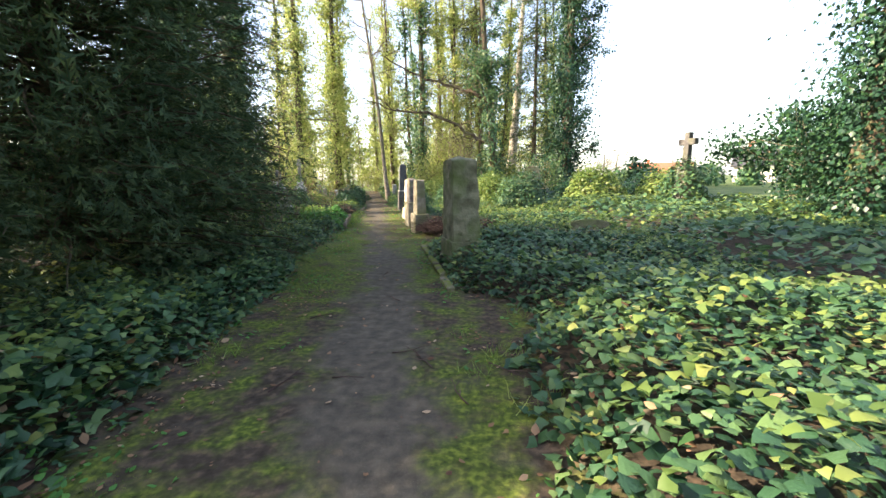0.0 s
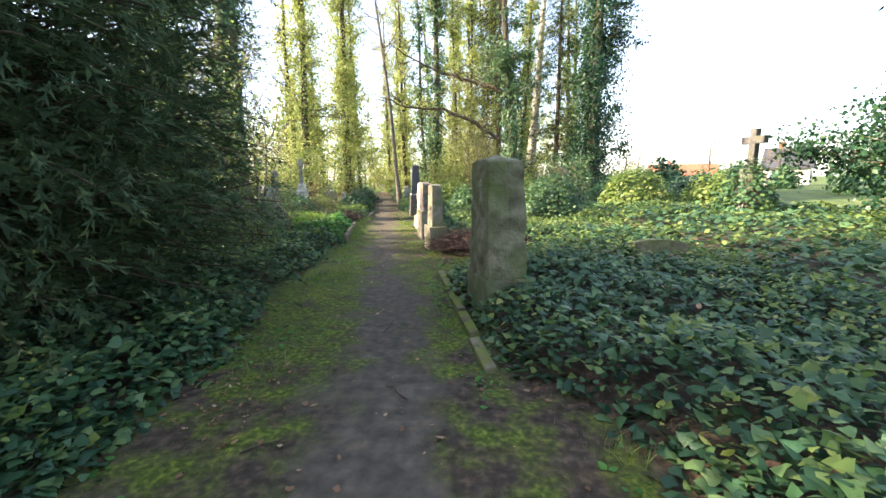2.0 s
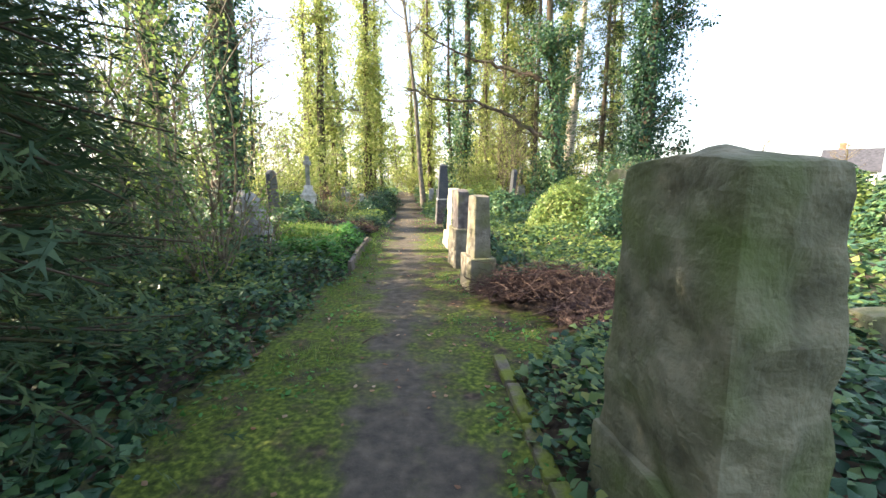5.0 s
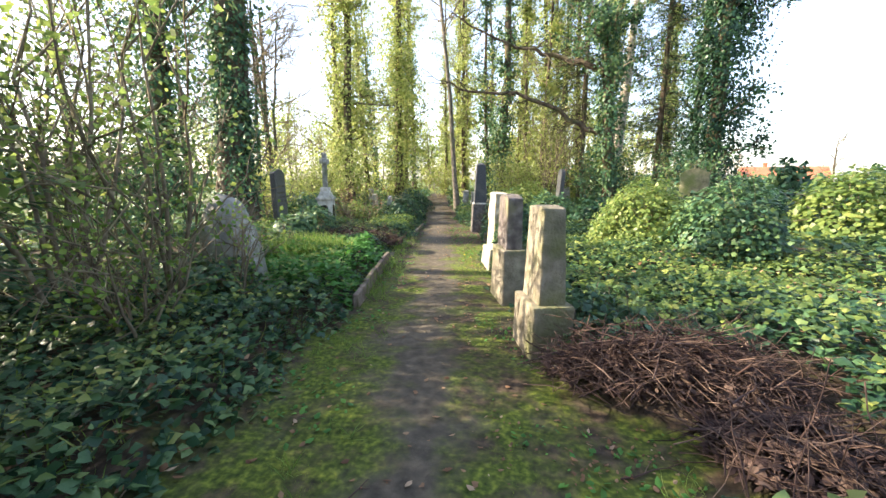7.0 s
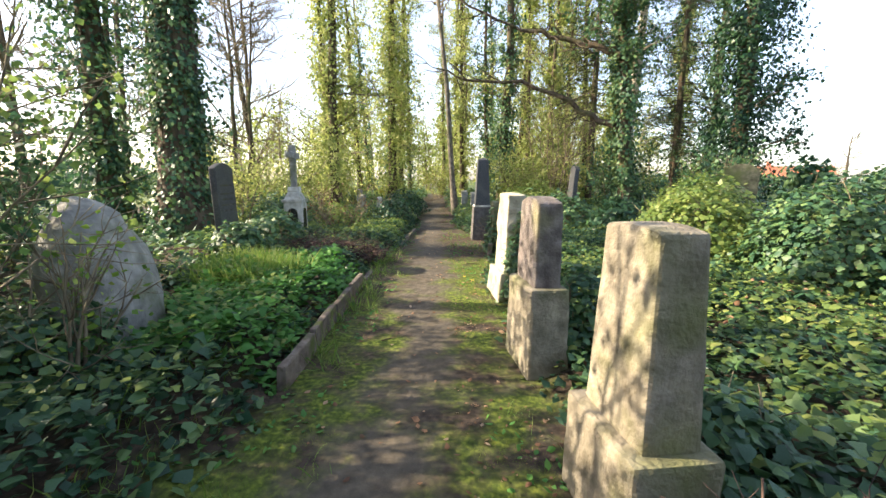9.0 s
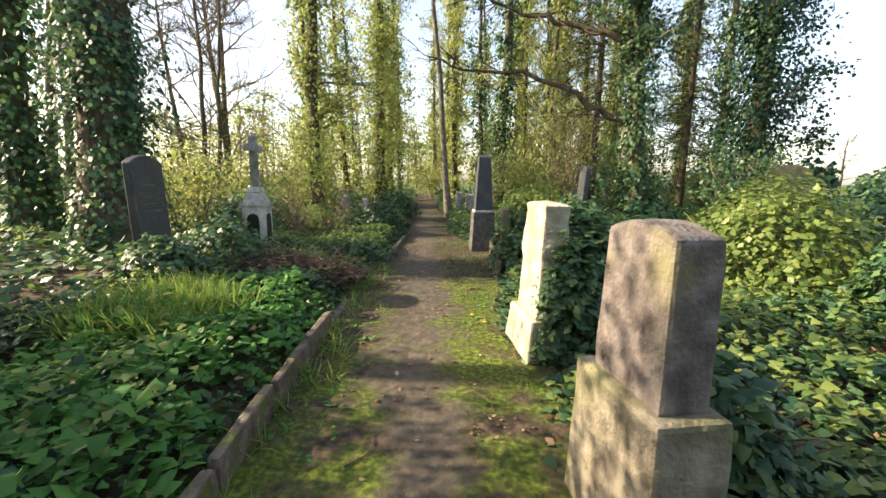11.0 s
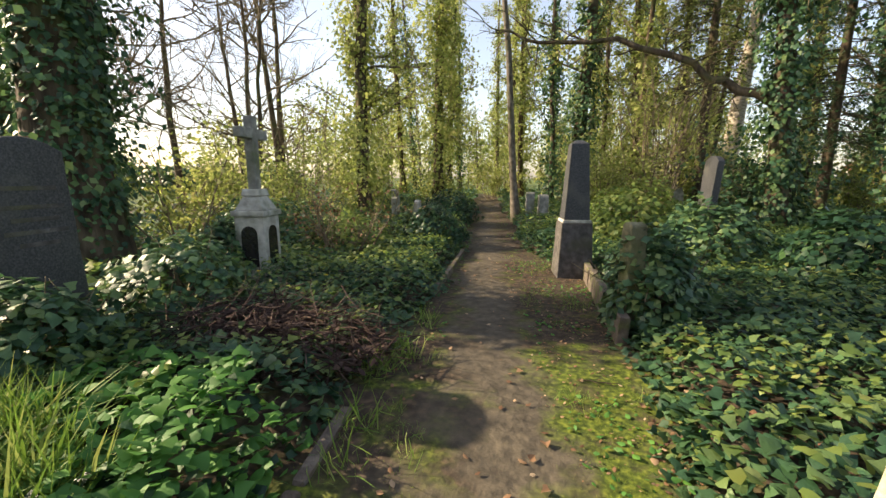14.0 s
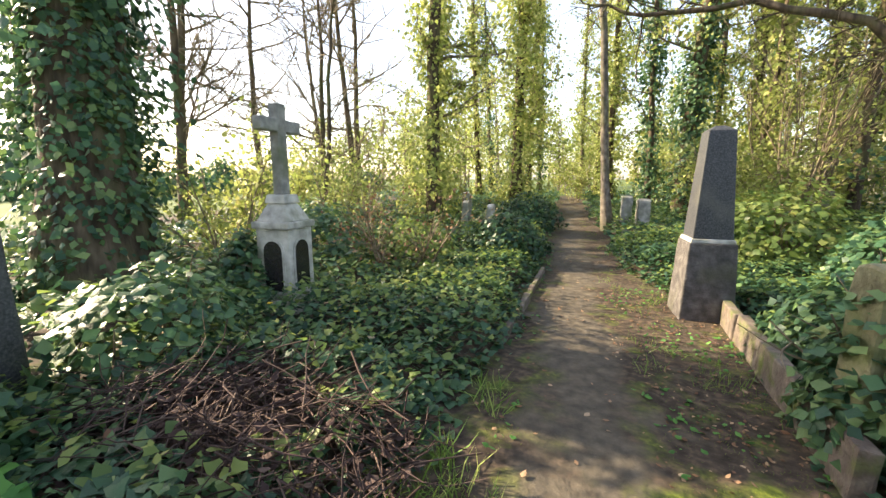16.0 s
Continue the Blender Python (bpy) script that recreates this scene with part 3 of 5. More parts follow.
# ---- kerbs ----
def kerb(points, piece, h, w, label, mat=KERB, gap=0.012):
    """A row of kerb stones along a line on the plan."""
    k = thing("kerb", (points[0][0], points[0][1], 0), 0, label, "kerb", kind="structure")
    shared = []
    for i in range(3):
        me = bpy.data.meshes.new("kerb_stone")
        bm = block(w, piece - gap, h + 0.1, 0.94, 2, 0.012, -0.1, 0, i * 3.3, 0.02)
        bm.to_mesh(me)
        bm.free()
        me.materials.append(mat)
        shared.append(me)
    for (x0, y0), (x1, y1) in zip(points[:-1], points[1:]):
        length = math.hypot(x1 - x0, y1 - y0)
        count = max(1, round(length / piece))
        turn = math.degrees(math.atan2(-(x1 - x0), y1 - y0))
        for i in range(count):
            f = (i + 0.5) / count
            s = child("kerb_stone", shared[int(rng.integers(3))], k)
            s.matrix_basis = pose(x0 + (x1 - x0) * f - points[0][0] + rng.normal() * 0.008, y0 + (y1 - y0) * f - points[0][1], soil(float(mid(y0 + (y1 - y0) * f)), y0 + (y1 - y0) * f) + rng.normal() * 0.012, rng.normal() * 1.2, rng.normal() * 2, turn)
            s.scale = (1, length / count / piece, 1)
    return k


kerb([(-3.05, 12.3), (-3.6, 15.5)], 0.8, 0.2, 0.08, "weathered stone kerb edging the left grave bed")
kerb([(0.05, 5.4), (-0.18, 6.84), (-0.52, 9.0)], 0.6, 0.07, 0.12, "moss-grown low stone kerb beside the path", MOSSKERB)
kerb([(-1.78, 18.3), (-1.95, 21.7)], 0.85, 0.3, 0.11, "pale weathered stone kerb along the ivy bed")
kerb([(-4.1, 19.3), (-4.62, 23.3)], 0.7, 0.09, 0.09, "low sunken stone kerb along the ivy")
kerb([(-3.42, 14.2), (-3.78, 16.5)], 0.7, 0.05, 0.09, "sunken stone kerb end in the grass")


# ---- leaves on the ground ----
def scatter(x0, x1, y0, y1, density):
    n = int((x1 - x0) * (y1 - y0) * density)
    return rng.uniform(x0, x1, n), rng.uniform(y0, y1, n)


def canopy(x, y):
    """How thick the ivy lies."""
    off = np.maximum(left(y) - x, x - right(y))
    edge = np.clip((off + 0.05) / 0.5, 0, 1)
    return edge * np.maximum(0.06, 0.25 + 0.13 * noise2(x, y, 0.8, 7) + 0.1 * noise2(x, y, 2.1, 9) + 0.05 * noise2(x, y, 5.3, 27)), off


STANDING = [(-4.95, 17.05, 0.42), (0.3, 10.7, 0.55), (-0.3, 10.7, 0.5), (0.85, 10.7, 0.45), (0.62, 9.95, 0.6), (0.24, 7.02, 0.3), (-0.73, 11.52, 0.24), (-1.09, 13.22, 0.24), (-1.41, 15.3, 0.2), (-2.2, 21.75, 0.33), (-6.65, 19.0, 0.38), (-5.05, 12.85, 0.42), (3.15, 9.1, 0.38)]


def clear_of(x, y):
    ok = np.ones(len(x), dtype=bool)
    for sx, sy, r in STANDING:
        ok &= (x - sx) ** 2 + (y - sy) ** 2 > r * r
    return ok


def ground_leaves(name, label, category, boxes, density, size, shape, mat, keep, lift=1.0, tilt=0.75, base=0.25):
    pieces = []
    for x0, x1, y0, y1 in boxes:
        x, y = scatter(x0, x1, y0, y1, density)
        c, off = canopy(x, y)
        ok = keep(x, y, off) & clear_of(x, y)
        x, y, c = x[ok], y[ok], c[ok]
        n = len(x)
        z = height(x, y) + c * lift * (base + (1 - base) * np.sqrt(rng.uniform(0, 1, n))) + 0.015
        nrm = np.c_[rng.normal(size=(n, 2)) * tilt * 0.6, np.ones(n)]
        pieces.append(leaves(np.c_[x, y, z], nrm, size * rng.uniform(0.4, 1.45, n), shape))
    v, f = joined(pieces)
    return tagged(new(name, mesh_from(name, v, f, mat)), label, category, kind="stuff")


def herb_bed(x, y):
    return (y > 12.2) & (y < 16.2) & (x > -5.4) & (x < -3.0)


NEAR = [(-6.5, -1.5, 0.0, 27.0), (-3.0, 4.2, 0.0, 27.0)]
MIDDLE = [(-16, -6.5, 2, 30), (4.2, 13, 2, 30), (-16, 8, 27, 40)]
ground_leaves("ivy_carpet", "dense dark green ivy covering the graves", "ivy", NEAR, 330, 0.082, IVY_SHAPE, IVY, lambda x, y, o: (o > 0.02 + 0.12 * rng.uniform(-1, 1, len(x))) & ~(herb_bed(x, y) & (rng.uniform(0, 1, len(x)) < 0.93)), base=0.45)
# Shade below the upper leaves is put into this layer's darker colour.
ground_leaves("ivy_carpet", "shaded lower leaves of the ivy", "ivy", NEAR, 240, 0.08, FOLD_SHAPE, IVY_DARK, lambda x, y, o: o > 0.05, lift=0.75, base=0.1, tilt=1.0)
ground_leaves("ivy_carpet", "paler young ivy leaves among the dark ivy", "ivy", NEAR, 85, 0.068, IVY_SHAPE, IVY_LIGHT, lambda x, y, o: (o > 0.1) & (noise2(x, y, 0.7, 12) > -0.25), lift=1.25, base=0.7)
ground_leaves("ivy_carpet", "ivy spreading over the ground under the trees", "ivy", MIDDLE, 80, 0.15, FOLD_SHAPE, IVY, lambda x, y, o: o > 0.1, lift=1.4)
# The next two layers put sunlight on the ivy into a paler leaf.
ground_leaves("ivy_carpet", "paler leaves standing for sunlight on the farther ivy", "ivy", [(-14, -6.5, 12, 30), (3.5, 12, 8, 30), (-12, 6, 25, 40)], 60, 0.1, FOLD_SHAPE, IVY_LIGHT, lambda x, y, o: (o > 0.15) & (noise2(x, y, 0.6, 44) > -0.35), lift=1.45, base=0.8)
ground_leaves("ivy_carpet", "pale green ivy, coloured for the sun on the open beds", "ivy", [(-6.5, -3.6, 15.8, 26), (-0.6, 4.0, 11.5, 17)], 110, 0.068, IVY_SHAPE, IVY_LIGHT, lambda x, y, o: (o > 0.12) & (noise2(x, y, 0.5, 71) > -0.3), lift=1.25, base=0.75)
ground_leaves("leaf_litter", "crumbled brown leaf litter on the bare verge", "leaf litter", [(-5, -1.0, 9.5, 24)], 130, 0.03, OVAL_SHAPE, LITTER, lambda x, y, o: (o < 0.1) & (x > mid(y) + 0.35) & (noise2(x, y, 1.4, 52) > -0.1), lift=0.1, tilt=0.5)
ground_leaves("leaf_litter", "brown leaf litter on dark bare soil", "leaf litter", [(0.1, 1.3, 3.5, 5.4), (-0.7, 0.6, 9.1, 10.6), (-3.2, -1.6, 1.5, 6.0)], 150, 0.032, OVAL_SHAPE, LITTER, lambda x, y, o: (o < 0.15) & (np.abs(x - mid(y)) > 0.5) & (noise2(x, y, 1.4, 57) > -0.2), lift=0.1, tilt=0.6)
ground_leaves("ivy_carpet", "ivy beside the far path", "ivy", [(-24, 14, 40, 62)], 18, 0.26, FOLD_SHAPE, IVY, lambda x, y, o: o > 0.2, lift=1.6)
ground_leaves("herb_carpet", "fresh green nettles in the kerbed grave bed", "herbs", [(-5.4, -3.0, 12.2, 16.2)], 560, 0.085, IVY_SHAPE, HERB, lambda x, y, o: (o > -0.02) & (noise2(x, y, 1.1, 3) > -0.55), lift=1.1)
ground_leaves("herb_carpet", "small green weeds along the path's edges", "herbs", [(-5, 1.0, 0.3, 26)], 130, 0.05, OVAL_SHAPE, HERB, lambda x, y, o: (np.abs(x - mid(y)) > np.interp(y, [0, 8, 20], [0.75, 0.6, 0.42])) & (o < 0.25) & (noise2(x, y, 1.6, 31) > 0.15), lift=0.4)
ground_leaves("fallen_leaves", "brown fallen leaves scattered over ivy and path", "leaf litter", NEAR, 16, 0.065, OVAL_SHAPE, LITTER, lambda x, y, o: (o > -0.1) & (noise2(x, y, 0.9, 21) > 0.0), lift=0.9)
ground_leaves("fallen_leaves", "brown leaf litter caught between the ivy of the open bed", "leaf litter", [(0.2, 4.2, 8.0, 15.0)], 60, 0.06, OVAL_SHAPE, LITTER, lambda x, y, o: (o > 0.1) & (noise2(x, y, 0.8, 61) > 0.05), lift=1.1, base=0.6)
ground_leaves("fallen_leaves", "few dry leaves lying on the dirt path", "leaf litter", [(-5, 1.0, 0.5, 26)], 11, 0.045, OVAL_SHAPE, LITTER, lambda x, y, o: o < 0.05, lift=0.1, tilt=0.3)


def tufts(name, label, cells, count, length, mat, spread_r=0.12, upright=1.0, category="grass"):
    px, py = cells
    n = len(px)
    x = np.repeat(px, count) + rng.normal(size=n * count) * spread_r
    y = np.repeat(py, count) + rng.normal(size=n * count) * spread_r
    z = height(x, y)
    along = np.c_[rng.normal(size=(len(x), 2)) * 0.45, np.full(len(x), upright)]
    v, f = leaves(np.c_[x, y, z], rng.normal(size=(len(x), 3)), length * rng.uniform(0.4, 1.2, len(x)), BLADE_SHAPE, along)
    return tagged(new(name, mesh_from(name, v, f, mat)), label, category, kind="stuff")


x, y = scatter(-5, 1.2, 0.5, 26, 60)
off = np.maximum(left(y) - x, x - right(y))
ok = (np.abs(x - mid(y)) > np.interp(y, [0, 8, 20], [0.7, 0.55, 0.42])) & (off < 0.1) & (noise2(x, y, 1.3, 15) > 0.05) & ((y < 13) | ((x > mid(y)) & (y > 15) & (y < 18)) | (rng.uniform(0, 1, len(x)) < 0.3))
tufts("moss", "yellow-green moss and short grass on the path's verge", (x[ok], y[ok]), 40, 0.03, MOSS, 0.07, 0.8, "moss")
x, y = scatter(-5, 0.8, 0.5, 30, 10)
off = np.maximum(left(y) - x, x - right(y))
ok = (np.abs(x - mid(y)) > 0.5) & (off < 0.35) & (noise2(x, y, 1.2, 19) > 0.2)
tufts("grass_tufts", "short green grass tufts beside the path", (x[ok], y[ok]), 14, 0.14, GRASS, 0.05)
px = rng.uniform(12.6, 18.5, 22)
tufts("grass_tufts", "long grass blades along the stone kerb", (left(px) + rng.uniform(0.05, 0.3, 22), px), 26, 0.26, GRASS, 0.06, 1.0)
x, y = scatter(-5.6, -4.45, 14.3, 15.4, 90)
tufts("tall_grass", "bright tall grass clump in the grave bed", (x, y), 40, 0.46, GRASS, 0.07, 1.2)
x, y = scatter(-6.5, -3.2, 9.0, 13.5, 5)
tufts("tall_grass", "pale dry grass stems among the saplings", (x, y), 8, 0.3, GRASS, 0.1, 1.1)


# ---- brush heaps ----
def brush_heap(x, y, rx, ry, h, count, label):
    pieces = []
    for _ in range(count):
        a, q = rng.uniform(0, 2 * np.pi), np.sqrt(rng.uniform())
        px, py = rx * q * math.cos(a), ry * q * math.sin(a)
        z = h * (1 - q * q) * rng.uniform(0.2, 1.0) + 0.04
        d = np.array([rng.normal(), rng.normal(), rng.normal() * 0.25])
        length = rng.uniform(0.2, 0.8)
        pts = bent(np.array([px, py, z]) - d / np.linalg.norm(d) * length / 2, d, length, 0.2, 4)
        pts[:, 2] = np.maximum(pts[:, 2], 0.01)
        pieces.append(tube(pts, np.linspace(0.0045, 0.002, 5) * rng.uniform(0.6, 1.6), 3))
    v, f = joined(pieces)
    ob = new("brush_heap", mesh_from("brush_heap", v, f, TWIG))
    ob.location = (x, y, soil(x, y))
    n = 900
    a, q = rng.uniform(0, 2 * np.pi, n), np.sqrt(rng.uniform(0, 1, n))
    p = np.c_[x + rx * q * np.cos(a), y + ry * q * np.sin(a), soil(x, y) + h * 0.8 * (1 - q * q) * rng.uniform(0.3, 1, n) + 0.03]
    lv, lf = leaves(p, np.c_[rng.normal(size=(n, 2)) * 0.6, np.ones(n)], rng.uniform(0.04, 0.1, n), OVAL_SHAPE)
    tagged(new("dead_leaves", mesh_from("dead_leaves", lv, lf, TWIG)), "brown dead leaves in the brush heap", "leaf litter", kind="stuff")
    return tagged(ob, label, "brushwood", kind="stuff")


brush_heap(0.2, 10.75, 1.0, 0.42, 0.34, 1000, "heap of dry reddish-brown cut twigs beside the path")
brush_heap(0.62, 9.95, 0.5, 0.45, 0.18, 350, "lower heap of dark brown bracken and cut twigs")
brush_heap(-4.95, 17.05, 1.2, 0.7, 0.36, 750, "heap of cut brown stems on the ivy")


# ---- shrubs and mounds ----
def mound(x, y, r, h, mat, label, count=2600, size=0.12, group="ivy mounds", shape=FOLD_SHAPE, woody=True):
    """An ivy-grown hummock: a low stump of stems and a shell of leaves."""
    m = thing("ivy_mound", (x, y, soil(x, y)), 0, label, "shrub", group)
    for _ in range(9):
        out = []
        a = rng.uniform(0, 2 * np.pi)
        branching((0, 0, 0), (math.cos(a) * r, math.sin(a) * r, h * 1.2), h * 0.85, 0.02, 1, out, 0.0, 0.15, 3)
        v, f = joined(out)
        if woody:
            child("stem", mesh_from("stem", v, f, BRANCH), m)
    d = rng.normal(size=(count, 3))
    d[:, 2] = np.abs(d[:, 2])
    d /= np.linalg.norm(d, axis=1, keepdims=True)
    k = (1 + 0.16 * noise2(d[:, 0] * 3 + x, d[:, 1] * 3 + d[:, 2] * 2, 1.0, y)) * rng.uniform(0.78, 1.04, count)
    p = d * np.c_[k * r, k * r, k * h]
    p[:, 2] = np.maximum(p[:, 2], 0.03)
    lv, lf = leaves(p, d + UP * 0.5 + rng.normal(size=(count, 3)) * 0.45, size * rng.uniform(0.6, 1.25, count), shape)
    tagged(child("foliage", mesh_from("foliage", lv, lf, mat), m), kind="stuff")
    return m


mound(2.9, 15.7, 1.0, 1.45, IVY, "rounded dark green ivy-grown mound", 5200, 0.09)
# Mounds called sunlit have their sunlight in the paler leaf colour.
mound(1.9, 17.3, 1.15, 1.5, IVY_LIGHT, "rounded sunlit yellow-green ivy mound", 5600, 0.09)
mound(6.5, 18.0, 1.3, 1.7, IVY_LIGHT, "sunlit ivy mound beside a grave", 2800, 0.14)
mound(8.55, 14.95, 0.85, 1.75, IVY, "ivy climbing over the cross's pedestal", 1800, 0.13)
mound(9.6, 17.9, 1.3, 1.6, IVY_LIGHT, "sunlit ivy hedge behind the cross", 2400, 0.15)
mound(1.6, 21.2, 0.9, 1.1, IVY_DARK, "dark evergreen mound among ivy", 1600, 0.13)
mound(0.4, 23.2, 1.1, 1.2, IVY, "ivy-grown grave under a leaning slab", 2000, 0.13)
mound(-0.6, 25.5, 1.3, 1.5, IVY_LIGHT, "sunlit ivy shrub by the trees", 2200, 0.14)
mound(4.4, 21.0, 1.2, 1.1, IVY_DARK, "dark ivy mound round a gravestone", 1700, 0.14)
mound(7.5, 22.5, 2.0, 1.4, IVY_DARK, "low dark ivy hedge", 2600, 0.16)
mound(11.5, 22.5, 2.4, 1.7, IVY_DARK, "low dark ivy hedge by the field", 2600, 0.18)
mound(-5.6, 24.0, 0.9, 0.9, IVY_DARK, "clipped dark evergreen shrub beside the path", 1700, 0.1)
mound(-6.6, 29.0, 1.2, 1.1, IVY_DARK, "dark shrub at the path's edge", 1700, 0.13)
mound(-8.6, 21.5, 1.4, 1.2, IVY, "leafy bramble thicket behind the cross", 2200, 0.13)
mound(-7.0, 22.2, 1.1, 0.8, IVY_LIGHT, "sunlit low ivy hummock", 1700, 0.11)
mound(-6.2, 17.3, 0.7, 0.8, IVY, "ivy at the granite slab's foot", 1300, 0.1)
mound(-6.0, 15.95, 0.55, 0.75, IVY, "ivy heaped before the granite slab", 1300, 0.09, shape=IVY_SHAPE)
mound(-7.05, 18.75, 0.42, 0.85, IVY, "ivy climbing beside the cross pedestal", 1100, 0.09, shape=IVY_SHAPE)
mound(-1.15, 20.3, 0.7, 0.75, IVY, "ivy bed heaped behind the kerb", 1700, 0.1)
mound(-1.45, 18.85, 0.5, 1.1, IVY, "ivy climbing round a stone post", 1500, 0.1)
mound(-1.0, 15.2, 0.36, 1.3, IVY, "ivy clinging to the weathered gravestone", 1500, 0.08, shape=IVY_SHAPE, woody=False)
mound(-1.14, 15.02, 0.3, 1.05, IVY, "ivy trailing over the weathered gravestone", 1100, 0.08, shape=IVY_SHAPE, woody=False)
mound(-0.3, 11.7, 0.42, 0.5, IVY, "ivy at the foot of the slender pillar", 700, 0.08, shape=IVY_SHAPE)
mound(-0.72, 13.35, 0.4, 0.75, IVY, "ivy beside the reddish pillar", 900, 0.08, shape=IVY_SHAPE)
mound(-4.75, 11.9, 0.55, 0.6, IVY, "ivy heaped before the boulder", 1100, 0.09)
mound(-7.4, 10.6, 1.3, 1.0, IVY, "leafy undergrowth below the saplings", 2000, 0.11)


def shrub(x, y, r, h, stems, leaf_count, leaf_mat, leaf_size, label, bark=BRANCH, low=0.25, category="shrub", group=""):
    """An open shrub or sapling group: many stems with twigs and scattered leaves."""
    m = thing("shrub", (x, y, soil(x, y) - 0.03), 0, label, category, group)
    every = []
    for _ in range(stems):
        a, q = rng.uniform(0, 2 * np.pi), rng.uniform(0.05, 0.3) * r
        out = []
        branching((q * math.cos(a), q * math.sin(a), 0), (math.cos(a) * r * 0.6, math.sin(a) * r * 0.6, h), h * rng.uniform(0.7, 1.05), 0.012 + 0.005 * h, 2, out, 0.04, 0.12, 4)
        v, f = joined(out)
        child("stem", mesh_from("stem", v, f, bark), m)
        every.append(v)
    v = np.vstack(every)
    pick = rng.integers(0, len(v), leaf_count)
    p = v[pick] + rng.normal(size=(leaf_count, 3)) * 0.14
    p = p[p[:, 2] > low * h * 0.4]
    lv, lf = leaves(p, rng.normal(size=(len(p), 3)) + UP * 0.6, leaf_size * rng.uniform(0.5, 1.3, len(p)), FOLD_SHAPE)
    tagged(child("foliage", mesh_from("foliage", lv, lf, leaf_mat), m), kind="stuff")
    return m


shrub(-5.7, 11.0, 0.8, 4.4, 5, 1500, IVY_LIGHT, 0.08, "slender leafy saplings before the boulder", low=0.6)
shrub(-7.4, 12.2, 1.1, 4.4, 6, 2600, IVY_LIGHT, 0.09, "young ivy-leaved trees beside the boulder", low=0.4)
shrub(-7.6, 9.4, 1.3, 3.6, 9, 7000, IVY, 0.09, "dense leafy undergrowth shrub beyond the ivy")
shrub(-8.4, 11.4, 1.3, 3.4, 9, 6000, IVY, 0.09, "dense leafy undergrowth beside the boulder")
shrub(-7.8, 13.6, 1.1, 2.3, 8, 3600, IVY, 0.09, "dense leafy undergrowth behind the boulder")
shrub(-4.5, 10.6, 0.8, 1.5, 9, 700, GRASS, 0.06, "thin dry twigs rising from the ivy")
shrub(-4.5, 11.9, 0.5, 1.2, 6, 250, GRASS, 0.06, "pale dry stems in front of the boulder")
shrub(-4.9, 11.4, 0.5, 3.6, 4, 500, IVY_LIGHT, 0.08, "slender dark-stemmed saplings before the boulder", low=0.7)
shrub(-9.0, 20.0, 1.4, 2.2, 8, 2600, SPRING_SUNLIT, 0.09, "sunlit bramble shrub behind the cross")
shrub(-6.4, 21.2, 1.2, 1.5, 8, 500, LITTER, 0.06, "bare brown bramble stems behind the cross")
shrub(1.0, 31.5, 2.2, 5.5, 14, 1800, SPRING_SUNLIT, 0.12, "pale brown twiggy shrub in the sunlit wood", low=0.1)
shrub(-0.6, 29.5, 1.6, 2.6, 10, 2200, SPRING_SUNLIT, 0.13, "sunlit evergreen shrub at the wood's edge")
shrub(3.2, 28.5, 1.8, 2.8, 10, 2400, IVY, 0.13, "leafy shrub at the foot of the leaning tree")
shrub(6.2, 27.0, 1.8, 2.6, 10, 2400, IVY, 0.13, "leafy shrub below the dark ivy tree")
shrub(-10.5, 24.0, 1.8, 2.4, 8, 2600, SPRING_SUNLIT, 0.1, "pale green thicket under the trees")


